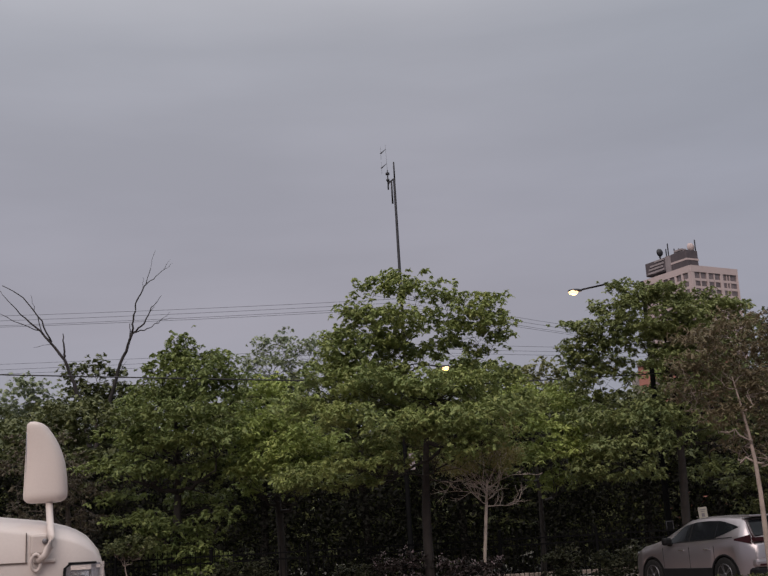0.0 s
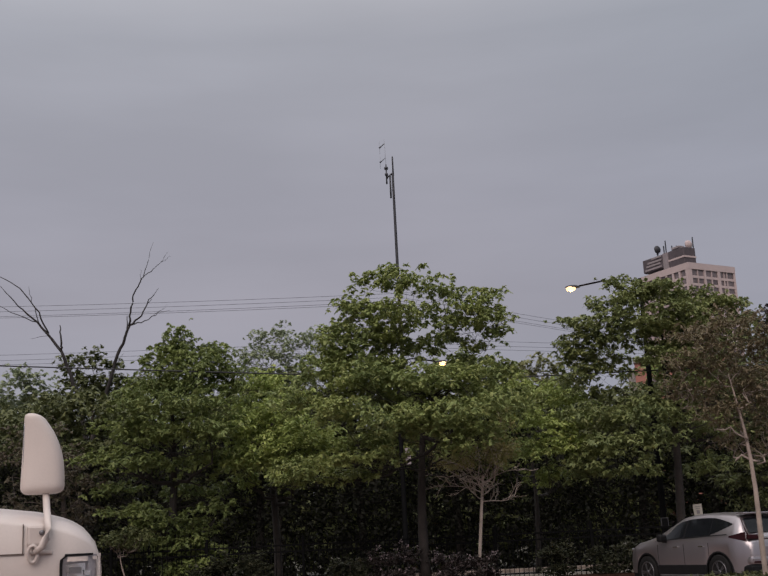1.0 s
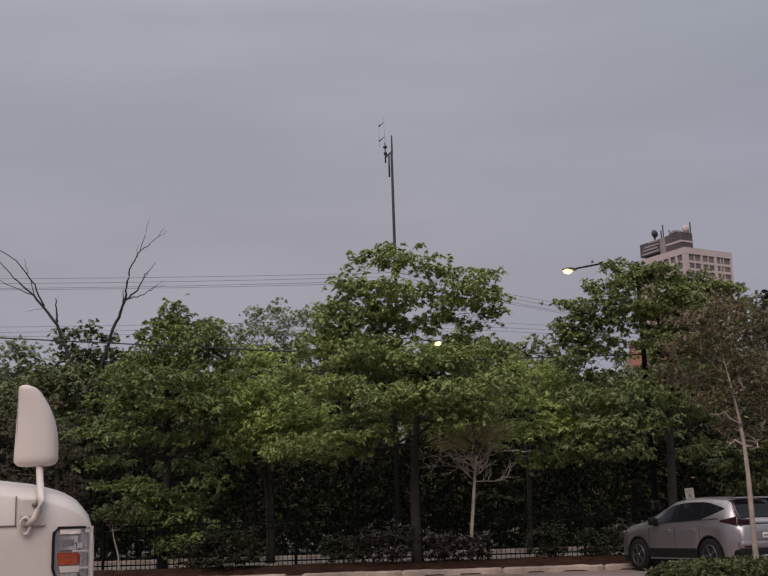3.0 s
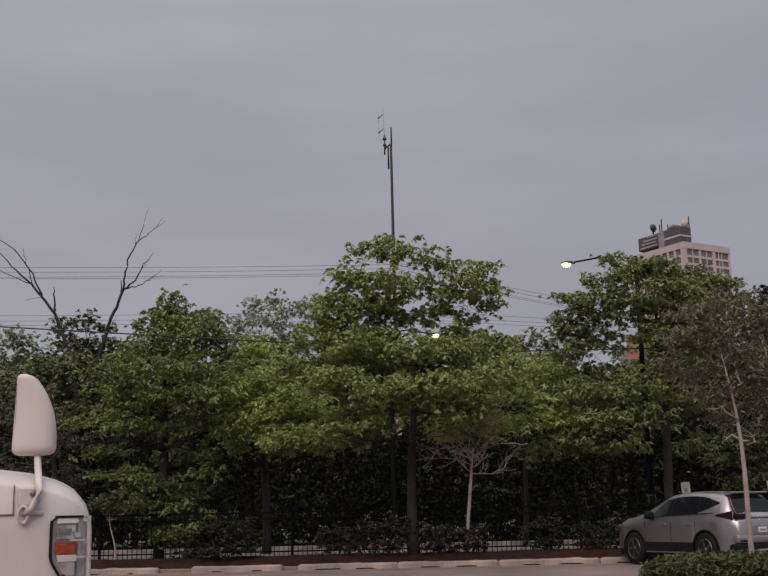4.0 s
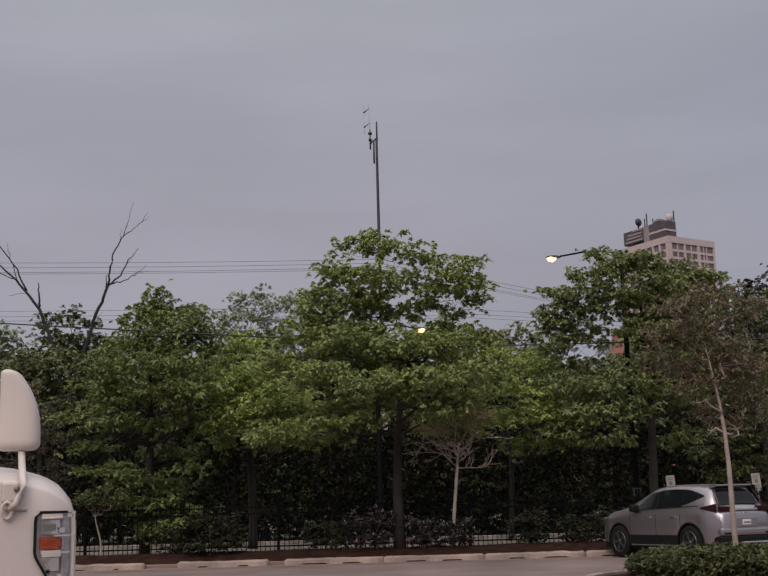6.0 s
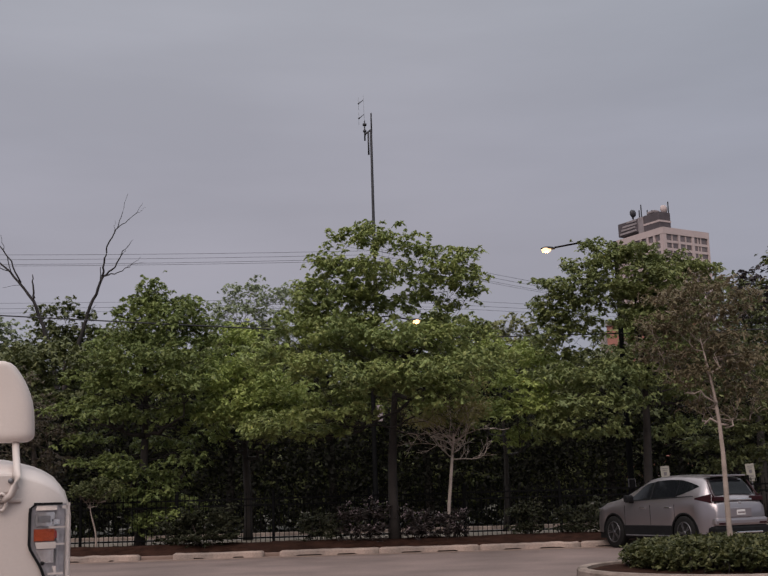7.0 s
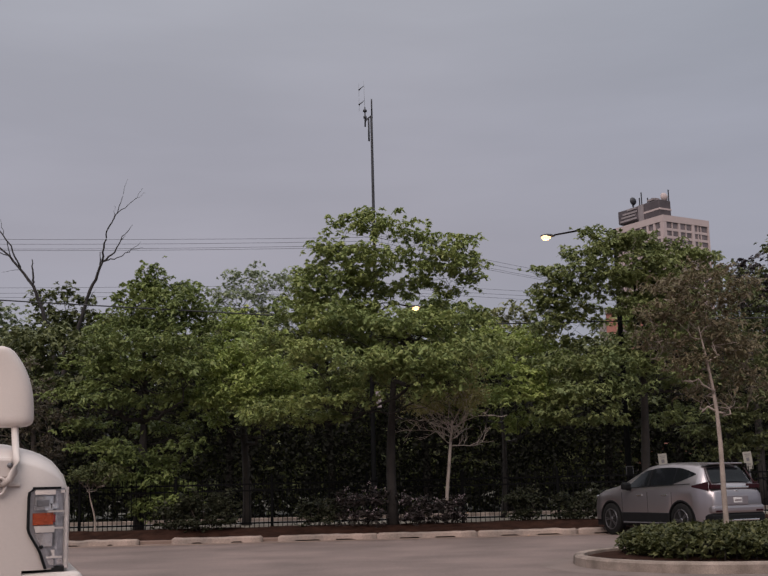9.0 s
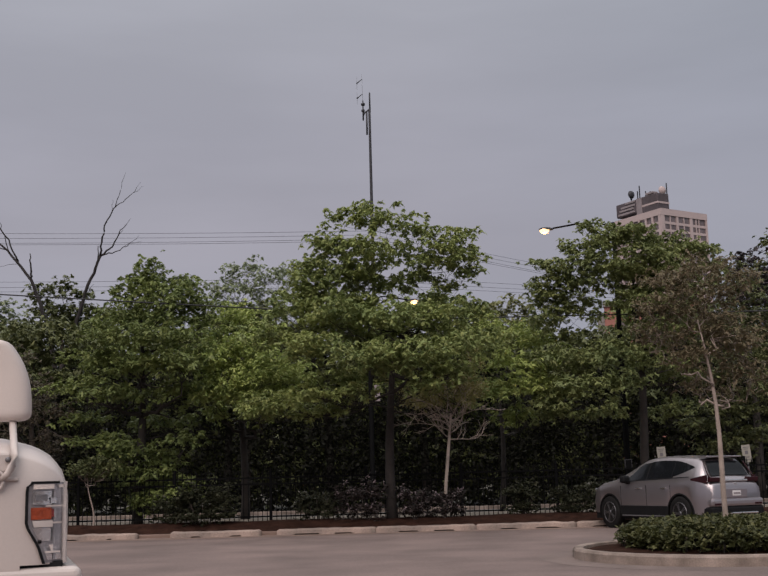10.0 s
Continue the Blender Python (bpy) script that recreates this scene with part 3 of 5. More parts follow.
# ---- trees, nearest first ----
# the tall middle tree
tree(0.58, 28.9, 0.25, [
    (-1.04, 0, 7.83, 0.42, 0.37),
    (-0.56, 0.3, 8.05, 0.49, 0.37),
    (0.08, -0.3, 7.67, 0.57, 0.43),
    (0.85, 0.2, 7.42, 0.57, 0.43),
    (1.79, 0, 7.25, 0.49, 0.37),
    (2.11, 0.2, 6.96, 0.32, 0.34),
    (-1.66, 0, 7.33, 0.3, 0.37),
    (-1.4, -0.4, 6.96, 0.49, 0.4),
    (-2.06, 0.2, 6.67, 0.32, 0.28),
    (-0.97, 0.4, 7.01, 0.64, 0.49),
    (-0.31, -0.6, 6.79, 0.72, 0.49),
    (0.66, 0.5, 6.86, 0.74, 0.46),
    (1.49, -0.2, 6.58, 0.72, 0.4),
    (2.02, 0.2, 6.38, 0.42, 0.22),
    (-1.81, -0.3, 6.32, 0.57, 0.46),
    (-2.2, -0.2, 5.91, 0.64, 0.49),
    (-1.25, -0.5, 6.33, 0.64, 0.49),
    (-0.51, 0.3, 6.46, 0.62, 0.49),
    (-1.57, -0.6, 5.58, 0.74, 0.39),
    (1.5, 0.1, 6.06, 0.49, 0.15),
    (0.82, 0.3, 6.29, 0.6, 0.24),
    (0.19, 0.8, 6.14, 0.64, 0.3),
    (-0.53, -0.2, 5.61, 0.69, 0.3),
    (1.2, 0.9, 5.75, 0.7, 0.25),
    (-0.3, -0.6, 5.1, 0.7, 0.36),
    (0.5, -0.5, 5.0, 0.62, 0.32),
    (-0.9, -0.3, 5.45, 0.7, 0.32),
    (0.2, 0.4, 4.6, 0.85, 0.36),
    (-1.6, -0.2, 5.0, 0.7, 0.36),
    (1.3, 0.2, 4.8, 0.75, 0.36),
    (-0.8, -0.4, 4.5, 0.8, 0.36),
    (2.3, -0.1, 6.72, 0.3, 0.22),
    (1.55, -0.4, 6.95, 0.6, 0.3),
    (-1.8, -0.6, 6.08, 0.57, 0.4),
    (-0.9, 0.4, 6.17, 0.72, 0.46),
    (-2.29, -0.8, 5.32, 0.77, 0.44),
    (-1.19, -1.4, 5.08, 0.89, 0.47),
    (-0.02, -1.6, 4.85, 0.91, 0.44),
    (1.07, -1.2, 5.12, 0.86, 0.42),
    (2.11, 0.2, 5.36, 0.72, 0.42),
    (-2.76, -1, 4.69, 0.77, 0.42),
    (-1.77, -1.9, 4.21, 0.99, 0.44),
    (-0.57, -2.2, 3.97, 1.04, 0.44),
    (0.64, -2, 4.02, 1.04, 0.44),
    (1.7, -1.2, 4.32, 0.81, 0.47),
    (2.66, 0.3, 4.6, 0.64, 0.49),
    (-1.22, -1.4, 3.54, 0.81, 0.32),
    (0.06, -1.8, 3.42, 0.86, 0.27),
    (1.25, -1.0, 3.7, 0.81, 0.3),
    (-2.79, -0.8, 3.16, 0.69, 0.32),
    (-2.1, -0.5, 2.86, 0.62, 0.3),
    (-1.37, -0.6, 2.9, 0.57, 0.25),
    (-3.32, -0.3, 2.84, 0.49, 0.3),
    (1.9, 0.7, 3.1, 0.62, 0.22),
    (-0.75, -1.7, 3.25, 0.62, 0.24),
    (0.8, -1.6, 3.4, 0.62, 0.24),
    (-1.55, -1.6, 3.2, 0.7, 0.24),
    (-0.1, -2.1, 3.8, 0.8, 0.28),
    (1.5, -1.5, 3.75, 0.6, 0.26),
], L_MAIN, M_DARKBARK, "tall green locust tree in the mulch bed", 3, girth=0.125, lean=0.12, fork=0.46, twigs=11, leader=0.66, gaps=[(0.71, 5.45, 0.34), (0.3, 5.8, 0.2), (1.05, 5.9, 0.16), (-0.1, 5.6, 0.16), (0.14, 3.2, 0.36), (-0.45, 3.3, 0.24)], per_m2=15, leaves=154, leaf=0.046, spray=0.27, slim=1.15)

# the full tree before the fence on the left
tree(-6.01, 30.8, 0.25, [
    (0.22, 0, 7.12, 0.28, 0.42),
    (0.14, 0, 6.49, 0.69, 0.49),
    (1.03, 0.4, 6.74, 0.4, 0.36),
    (1.31, 0.3, 6.38, 0.34, 0.43),
    (0.77, -0.2, 6.31, 0.58, 0.49),
    (-0.3, -0.1, 6.21, 0.47, 0.4),
    (1.5, 0.2, 5.95, 0.53, 0.49),
    (0.25, 0.1, 6.78, 0.45, 0.43),
    (0.65, -0.6, 5.91, 0.99, 0.59),
    (-0.23, -0.6, 5.61, 0.84, 0.47),
    (-0.51, -0.9, 4.99, 0.98, 0.47),
    (0.8, -1.4, 4.89, 1.12, 0.53),
    (1.47, 0, 5.52, 0.66, 0.53),
    (-1.14, -0.6, 4.39, 0.87, 0.47),
    (0.16, -1, 4.19, 1, 0.45),
    (1.36, -1.4, 4.25, 0.92, 0.5),
    (-1.62, -0.2, 3.73, 0.82, 0.42),
    (-0.61, -0.9, 3.52, 0.92, 0.37),
    (0.95, -0.8, 3.55, 0.82, 0.37),
    (-1.57, 0.2, 3.03, 0.58, 0.29),
    (0.05, 0.6, 2.81, 0.66, 0.26),
    (0.97, 0.3, 2.84, 0.58, 0.29),
    (-1.04, 0.5, 2.38, 0.53, 0.24),
    (0.68, -0.3, 1.86, 0.58, 0.34),
    (0.79, -0.5, 1.29, 0.58, 0.32),
    (0.65, -0.8, 0.86, 0.53, 0.29),
    (-0.9, -0.3, 2.3, 0.6, 0.35),
    (-0.2, -0.4, 2.05, 0.7, 0.4),
    (0.1, -0.5, 1.35, 0.6, 0.4),
    (1.2, -0.4, 2.25, 0.5, 0.3),
    (-0.6, 0, 1.55, 0.5, 0.35),
    (1.05, -0.6, 0.95, 0.55, 0.35),
    (0.15, -0.6, 0.78, 0.5, 0.3),
], L_LEFT, M_DARKBARK, "full green maple with low boughs at the fence", 5, girth=0.12, fork=0.2, twigs=9, per_m2=14, leaves=154, leaf=0.046, spray=0.28, slim=1.2)

# the yellow-green tree behind the fence
tree(-3.48, 32.6, 0.2, [
    (0.07, 0, 5.88, 0.84, 0.5),
    (-0.54, -0.2, 5.3, 0.7, 0.5),
    (0.75, -0.6, 5.08, 0.98, 0.56),
    (-0.21, -1.2, 4.36, 0.92, 0.53),
    (0.98, -1, 4.08, 0.92, 0.53),
    (-0.8, -0.8, 3.73, 0.84, 0.47),
    (0.23, -1.6, 3.45, 0.98, 0.47),
    (1.16, -0.8, 3.41, 0.7, 0.42),
    (-0.72, -0.4, 3.08, 0.56, 0.28),
    (0.54, -0.8, 3.02, 0.64, 0.28),
    (1.62, -0.4, 3.98, 0.7, 0.47),
    (-0.47, -2.3, 4.19, 0.81, 0.47),
    (0.39, -2.5, 3.7, 0.84, 0.42),
    (1.08, -2.3, 4.15, 0.84, 0.47),
    (0.02, -2, 4.73, 0.84, 0.47),
    (-0.61, -2.2, 3.43, 0.64, 0.34),
    (0.89, -2.4, 3.25, 0.7, 0.31),
], L_YELLOW, M_DARKBARK, "yellow-green tree with a leaning grey trunk", 7, girth=0.115, fork=0.4, twigs=8, per_m2=14, leaves=154, leaf=0.046, spray=0.28, slim=1.1)

# the wide tree behind the parked car
tree(7.47, 31, 0.2, [
    (-1.05, 0, 7.89, 0.45, 0.36),
    (-1.66, 0.2, 7.39, 0.4, 0.36),
    (-0.97, -0.4, 7.32, 0.66, 0.46),
    (0.02, 0, 7.59, 0.74, 0.5),
    (0.97, 0.5, 7.46, 0.61, 0.5),
    (-2.47, 0, 6.88, 0.37, 0.4),
    (-1.86, -0.3, 6.61, 0.64, 0.46),
    (-0.9, -0.8, 6.49, 0.85, 0.53),
    (0.45, 0.3, 6.66, 0.8, 0.56),
    (1.68, 0.6, 7.25, 0.72, 0.43),
    (2.35, 0.6, 6.96, 0.53, 0.43),
    (-0.48, -0.4, 7.62, 0.61, 0.43),
    (0.38, -0.6, 6.97, 0.74, 0.53),
    (1.84, 0.2, 7.34, 0.61, 0.4),
    (0.87, -0.4, 6.59, 0.74, 0.5),
    (-1.37, -0.6, 6.88, 0.61, 0.4),
    (-2.21, 0.1, 6.41, 0.61, 0.43),
    (-1.6, -0.2, 6.21, 0.64, 0.4),
    (-2.61, 0.2, 6.17, 0.45, 0.4),
    (-2.09, 0.2, 5.71, 0.66, 0.36),
    (-0.12, -0.2, 6.18, 0.72, 0.5),
    (-2.37, 0.1, 6.01, 0.48, 0.33),
    (-1.52, 0.3, 5.95, 0.48, 0.27),
    (-0.16, -0.8, 5.61, 0.74, 0.5),
    (1.32, 0.6, 6.14, 0.85, 0.66),
    (-2.55, 0, 5.32, 0.64, 0.4),
    (-1.83, 0.4, 4.94, 0.53, 0.21),
    (0.05, -0.3, 4.94, 0.8, 0.34),
    (1.4, 0.2, 4.97, 0.88, 0.53),
    (-2.5, -0.2, 4.28, 0.58, 0.4),
    (-2.12, -1, 4.12, 0.82, 0.42),
    (-1.07, -1.2, 4.01, 0.8, 0.4),
    (0.26, -0.8, 4.02, 0.8, 0.45),
    (-2.42, -0.6, 3.32, 0.66, 0.4),
    (-2.02, -1.6, 3.3, 0.98, 0.45),
    (-0.83, -1.4, 3.41, 0.8, 0.4),
    (1.34, 0.3, 3.77, 0.8, 0.5),
    (-2.58, -1, 2.79, 0.74, 0.32),
    (-1.47, -1.2, 2.75, 0.85, 0.29),
    (1.08, 0.6, 2.85, 0.8, 0.45),
    (-1.0, -0.5, 4.55, 0.6, 0.28),
    (-0.2, -0.4, 4.45, 0.65, 0.3),
    (0.5, -0.3, 4.97, 0.65, 0.36),
    (0.96, -0.2, 5.5, 0.7, 0.4),
    (0.3, -0.3, 5.75, 0.6, 0.36),
    (0.7, -0.2, 6.2, 0.7, 0.4),
    (-0.1, -0.4, 6.6, 0.7, 0.36),
    (-1.3, -0.2, 5.5, 0.4, 0.2),
], L_RIGHT, M_DARKBARK, "wide green tree behind the parked car", 11, gaps=[(-0.78, 5.18, 0.17)], girth=0.125, fork=0.44, twigs=6, per_m2=14, leaves=154, leaf=0.046, spray=0.28, slim=1.0)

# green tree at the lot's far end
tree(10.59, 33.5, 0.2, [
    (0.52, 0.4, 6.62, 0.86, 0.57),
    (0.97, 0.2, 5.68, 0.86, 0.72),
    (-0.02, 0, 5.23, 0.86, 0.72),
    (0.72, -0.6, 4.28, 0.86, 0.72),
    (-0.31, -0.6, 3.87, 0.95, 0.63),
    (0.86, -0.8, 3.4, 0.86, 0.72),
    (-0.1, -1, 2.85, 1.01, 0.63),
    (-0.79, -0.4, 2.49, 0.86, 0.52),
    (0.48, -0.8, 2.16, 0.86, 0.52),
    (-0.32, -0.6, 1.91, 0.86, 0.37),
    (2.01, 0, 4.89, 0.86, 0.86),
    (2.29, 0, 3.14, 0.86, 0.86),
], L_DEEP, M_DARKBARK, "green tree behind the parking signs", 13, girth=0.15, fork=0.25, twigs=6, per_m2=10, leaves=132, leaf=0.046, spray=0.32)

# slender yellow-green tree behind the fence
tree(3.92, 33.5, 0.2, [
    (-0.48, -0.6, 5.33, 0.66, 0.52),
    (0.32, -0.9, 5.13, 0.78, 0.52),
    (0.91, -1.6, 4.82, 0.66, 0.49),
    (-0.36, -2.2, 4.24, 0.86, 0.52),
    (0.48, -2.9, 4.08, 0.8, 0.49),
    (0.04, -3, 3.42, 0.89, 0.43),
    (0.88, -3.1, 3.52, 0.72, 0.4),
    (-0.66, -1.6, 3.55, 0.72, 0.43),
    (0.28, -2, 2.82, 0.72, 0.29),
], L_YELLOW, M_DARKBARK, "slender yellow-green tree behind the fence", 43, girth=0.08, fork=0.45, twigs=7, per_m2=13, leaves=154, leaf=0.044, spray=0.3)

# plum tree in the island
tree(5.46, 17.9, 0.12, [
    (-0.15, 0.3, 4.31, 0.53, 0.33),
    (-0.55, 0.42, 4.26, 0.3, 0.27),
    (0.26, 0.42, 4.09, 0.38, 0.33),
    (-0.44, 0.12, 3.66, 0.47, 0.33),
    (0.2, 0.48, 3.54, 0.45, 0.33),
    (-0.55, 0.42, 3.24, 0.3, 0.33),
    (-0.18, 0.12, 3.04, 0.42, 0.33),
    (0.57, 0.48, 3.22, 0.35, 0.3),
    (0.31, 0.3, 2.74, 0.39, 0.3),
    (-0.23, 0.36, 2.52, 0.33, 0.27),
    (0.7, 0.42, 2.66, 0.27, 0.33),
    (0.12, 0.3, 2.35, 0.3, 0.2),
    (-0.95, 0.2, 3.75, 0.42, 0.3),
    (-1.0, 0.3, 3.3, 0.36, 0.26),
    (-0.75, 0.2, 4.15, 0.42, 0.26),
    (0.55, 0.2, 4.2, 0.36, 0.26),
    (-0.55, 0.1, 2.85, 0.42, 0.26),
    (0.05, 0.1, 3.4, 0.5, 0.3),
    (0.45, 0.2, 3.1, 0.42, 0.28),
    (-0.15, 0.2, 3.85, 0.5, 0.3),
], L_PURPLE, M_PALEBARK, "slim ornamental plum with pale bark and sparse purplish leaves", 17, girth=0.044, lean=-0.3, fork=0.5, twigs=4, slim=0.7, per_m2=24, leaves=110, leaf=0.02, spray=0.22, shell=0.65)

# grey-green feathery tree beyond
tree(-4.51, 43, 0.2, [
    (-0.55, 0, 9.12, 0.67, 0.48),
    (0.2, 0, 9.39, 0.74, 0.41),
    (1.12, 0.3, 9.14, 0.74, 0.48),
    (-0.92, 0, 8.46, 0.56, 0.44),
    (0.05, -0.4, 8.28, 1.11, 0.63),
    (1.13, 0, 8.13, 0.93, 0.67),
    (1.69, 0.2, 8.72, 0.56, 0.44),
    (-0.37, 0, 7.6, 0.93, 0.67),
    (0.57, 0, 8.81, 1.11, 0.67),
    (-0.67, 0.2, 8.59, 0.74, 0.56),
    (0.85, 0, 7.57, 1.11, 0.67),
    (-1.21, 0, 7.9, 0.67, 0.56),
], L_GREY, M_BARK, "feathery grey-green tree beyond the road", 19, girth=0.16, fork=0.4, twigs=12, per_m2=6, leaves=60, leaf=0.055, spray=0.3)

# small tree between the dead limbs
tree(-13.34, 50, 0.2, [
    (-0.92, 0, 9.74, 0.56, 0.56),
    (-0.05, 0, 9.94, 0.61, 0.52),
    (0.71, 0, 9.59, 0.52, 0.52),
    (-0.56, 0, 8.63, 1.08, 0.86),
    (0.52, 0, 8.39, 1.08, 0.86),
    (1.6, 0, 8.58, 0.78, 0.65),
    (1.4, 0, 7.71, 1.3, 0.86),
    (-1.4, 0, 7.56, 1.3, 0.86),
], L_DEEP, M_BARK, "dark green tree far beyond the road", 23, girth=0.2, fork=0.4, twigs=8, pairs=2, per_m2=8, leaves=60, leaf=0.08, spray=0.38)

# hazy tree on the far left
tree(-16.23, 52, 0.2, [
    (-0.15, 0, 8.98, 0.9, 0.67),
    (-1.16, 0, 9.23, 0.9, 0.9),
    (0.44, 0, 8.06, 0.9, 0.67),
    (-0.44, 0, 7.62, 1.35, 0.9),
    (-1.79, 0, 7.88, 1.35, 1.35),
    (1.14, 0, 6.91, 1.35, 0.9),
    (-0.39, 0, 5.83, 1.8, 1.35),
], L_GREY, M_BARK, "hazy grey-green tree far beyond the road", 29, girth=0.2, fork=0.4, twigs=6, pairs=2, per_m2=5, leaves=60, leaf=0.09, spray=0.42)

# brownish tree behind the truck
tree(-9.1, 31.5, 0.25, [
    (-0.64, 0, 4.38, 0.81, 0.59),
    (0.13, -0.3, 3.81, 0.81, 0.59),
    (-1.42, 0, 3.87, 0.81, 0.67),
    (0.54, -0.3, 3.13, 0.67, 0.59),
    (-0.31, -0.5, 3.02, 0.81, 0.59),
    (0.69, -0.3, 2.21, 0.59, 0.54),
    (-0.06, -0.4, 2.1, 0.81, 0.59),
    (-1.24, 0, 2.54, 0.81, 0.67),
    (0.56, -0.2, 1.31, 0.67, 0.54),
    (-0.22, -0.2, 1.2, 0.67, 0.54),
], L_BROWN, M_BARK, "brownish small-leaved tree behind the truck", 31, girth=0.12, fork=0.2, twigs=10, per_m2=8, leaves=100, leaf=0.038, spray=0.28)

# dark plum tree at the far right
tree(14.06, 41, 0.2, [
    (-0.19, 0, 8.96, 0.39, 0.35),
    (0.35, 0, 8.85, 0.46, 0.39),
    (0.03, 0, 8.3, 0.56, 0.46),
    (0.73, 0, 8.01, 0.53, 0.42),
    (1.3, 0, 8.28, 0.71, 0.71),
    (0.3, 0, 7.2, 0.71, 0.71),
    (1.35, 0, 6.81, 1.06, 1.06),
], L_DARKPLUM, M_DARKBARK, "dark purple-leaved tree beyond the road", 37, girth=0.16, fork=0.4, twigs=9, pairs=2, per_m2=6, leaves=60, leaf=0.07, spray=0.34)

# pale tree line in the gap
tree(7.54, 58, 0.2, [
    (-0.93, 0, 9.54, 0.75, 0.45),
    (-0.02, 0, 9.91, 0.85, 0.45),
    (0.86, 0, 9.5, 0.75, 0.55),
    (-0.2, 0, 8.75, 1.51, 0.85),
    (1.3, 0, 8.21, 1.26, 1),
    (-1.49, 0, 8.28, 1.26, 1),
    (0.23, 0, 6.96, 2.01, 1),
], L_PALE, M_BARK, "pale yellow-green tree far beyond the road", 41, girth=0.2, fork=0.4, twigs=5, pairs=2, per_m2=5, leaves=60, leaf=0.09, spray=0.44)


# ---- shrubs and hedge ----


def bush(name, x, y, z, lobes, material, label, category, seed, leaf=0.034, per_m2=44, leaves=88, spray=0.15, stems=9, shell=0.4):
    b = empty(name, x, y, z)
    sprays = crown("foliage", lobes, material, b, seed, per_m2=per_m2, leaves=leaves, leaf=leaf, spray=spray, droop=0.2, shell=shell, pairs=2)
    rng = random.Random(seed)
    v, f = [], []
    for k in rng.sample(range(len(sprays)), min(stems, len(sprays))):
        e = Vector(sprays[k])
        tube([(e.x * 0.25, e.y * 0.25, -0.08), (e.x * 0.7, e.y * 0.7, e.z * 0.5), e], [0.014, 0.01, 0.004], 5, v, f)
    link("stem", v, f, M_BARK, b, True)
    if material is L_ROSE:
        pick = np.random.default_rng(seed + 500)
        at = sprays[pick.integers(0, len(sprays), 46)]
        at = (at[:, None] + pick.normal(size=(46, 5, 3)) * 0.035 + np.array((0, -0.05, 0.06))).reshape(-1, 3)
        tagged(leaf_mesh("blossom", at, pick.normal(size=at.shape) + np.array((0, -0.6, 0.5)), pick.uniform(0.014, 0.028, len(at)), L_BLOOM, b, pick, 0.8), kind="stuff")
    return tagged(b, label, category)


def hedge():
    h = empty("hedge", 0, 0, 0.1)
    rng = np.random.default_rng(51)
    n = 4200
    cx, cy, half, r, _ = ISLE
    pts = []
    while len(pts) < n:
        x, y = rng.uniform(cx - half - r, cx - 1.4), rng.uniform(cy - r, cy + r)
        far = math.hypot(1.2 * min(0, x - cx + half), y - cy)
        if far < r - 0.42:
            edge = min(1.0, (r - 0.36 - far) / 0.5)
            top = 0.22 + 0.18 * math.sqrt(edge) + 0.08 * noise.noise((x * 1.9, y * 1.9, 0)) + 0.05 * noise.noise((x * 6, y * 6, 2))
            pts.append((x, y, top * (rng.random() ** 0.4 if edge < 0.9 else rng.uniform(0.72, 1))))
    sprays = np.array(pts)
    c = (sprays[:, None] + rng.normal(size=(n, 7, 3)) * np.array((0.03, 0.03, 0.02))).reshape(-1, 3)
    c[:, 2] = np.maximum(c[:, 2], 0.03)
    m = len(c)
    compound_leaves("foliage", c, rng.uniform(0, 2 * math.pi, m), rng.uniform(-0.2, 1.2, m), rng.uniform(0.05, 0.1, m), rng.uniform(0.1, 0.7, m), 0.03, L_HEDGE, h, rng, 2)
    v, f = [], []
    for k in range(0, n, 9):
        x, y, z = pts[k]
        tube([(x, y, -0.04), (x + 0.03, y, z * 0.6), (x, y + 0.03, z)], [0.012, 0.009, 0.004], 5, v, f)
    tagged(link("stem", v, f, M_DARKBARK, h, True), kind="stuff")
    tagged(h, "clipped low green hedge filling the kerbed island", "hedge")


hedge()


def shrub_lobes(w, h, seed, count=7):
    rng = random.Random(seed)
    out = []
    for i in range(count):
        x = w * (-0.8 + 1.6 * i / (count - 1))
        out.append((x, rng.uniform(-0.2, 0.2), h * rng.uniform(0.42, 0.62), w * rng.uniform(0.22, 0.36), h * rng.uniform(0.34, 0.44)))
        out.append((x * 0.95, rng.uniform(-0.25, 0.1), h * 0.2, w * 0.28, h * 0.2))
    return out


SHRUBS = [
    (-3.95, 28.6, 0.72, 1.02, L_SHRUB, "dark green mounded shrub in the mulch bed"),
    (-4.75, 28.8, 0.5, 0.8, L_SHRUB, "dark green mounded shrub in the mulch bed"),
    (-0.2, 28.7, 0.56, 1.1, L_ROSE, "dark shrub with faded pinkish flowers"),
    (-1.25, 28.9, 0.5, 0.85, L_SHRUB, "low dark green shrub beside the flowering one"),
    (1.1, 28.75, 0.36, 0.85, L_ROSE, "dark shrub with faded pinkish flowers"),
    (1.95, 28.9, 0.42, 0.78, L_ROSE, "sparse reddish shrub round a young trunk"),
    (3.85, 29.1, 0.42, 0.92, L_SHRUB, "dark rounded shrub by the fence"),
    (5.15, 29.2, 0.5, 0.75, L_SHRUB, "dark rounded shrub by the fence"),
    (6.0, 29.2, 0.4, 0.85, L_SHRUB, "dark rounded shrub by the fence"),
]
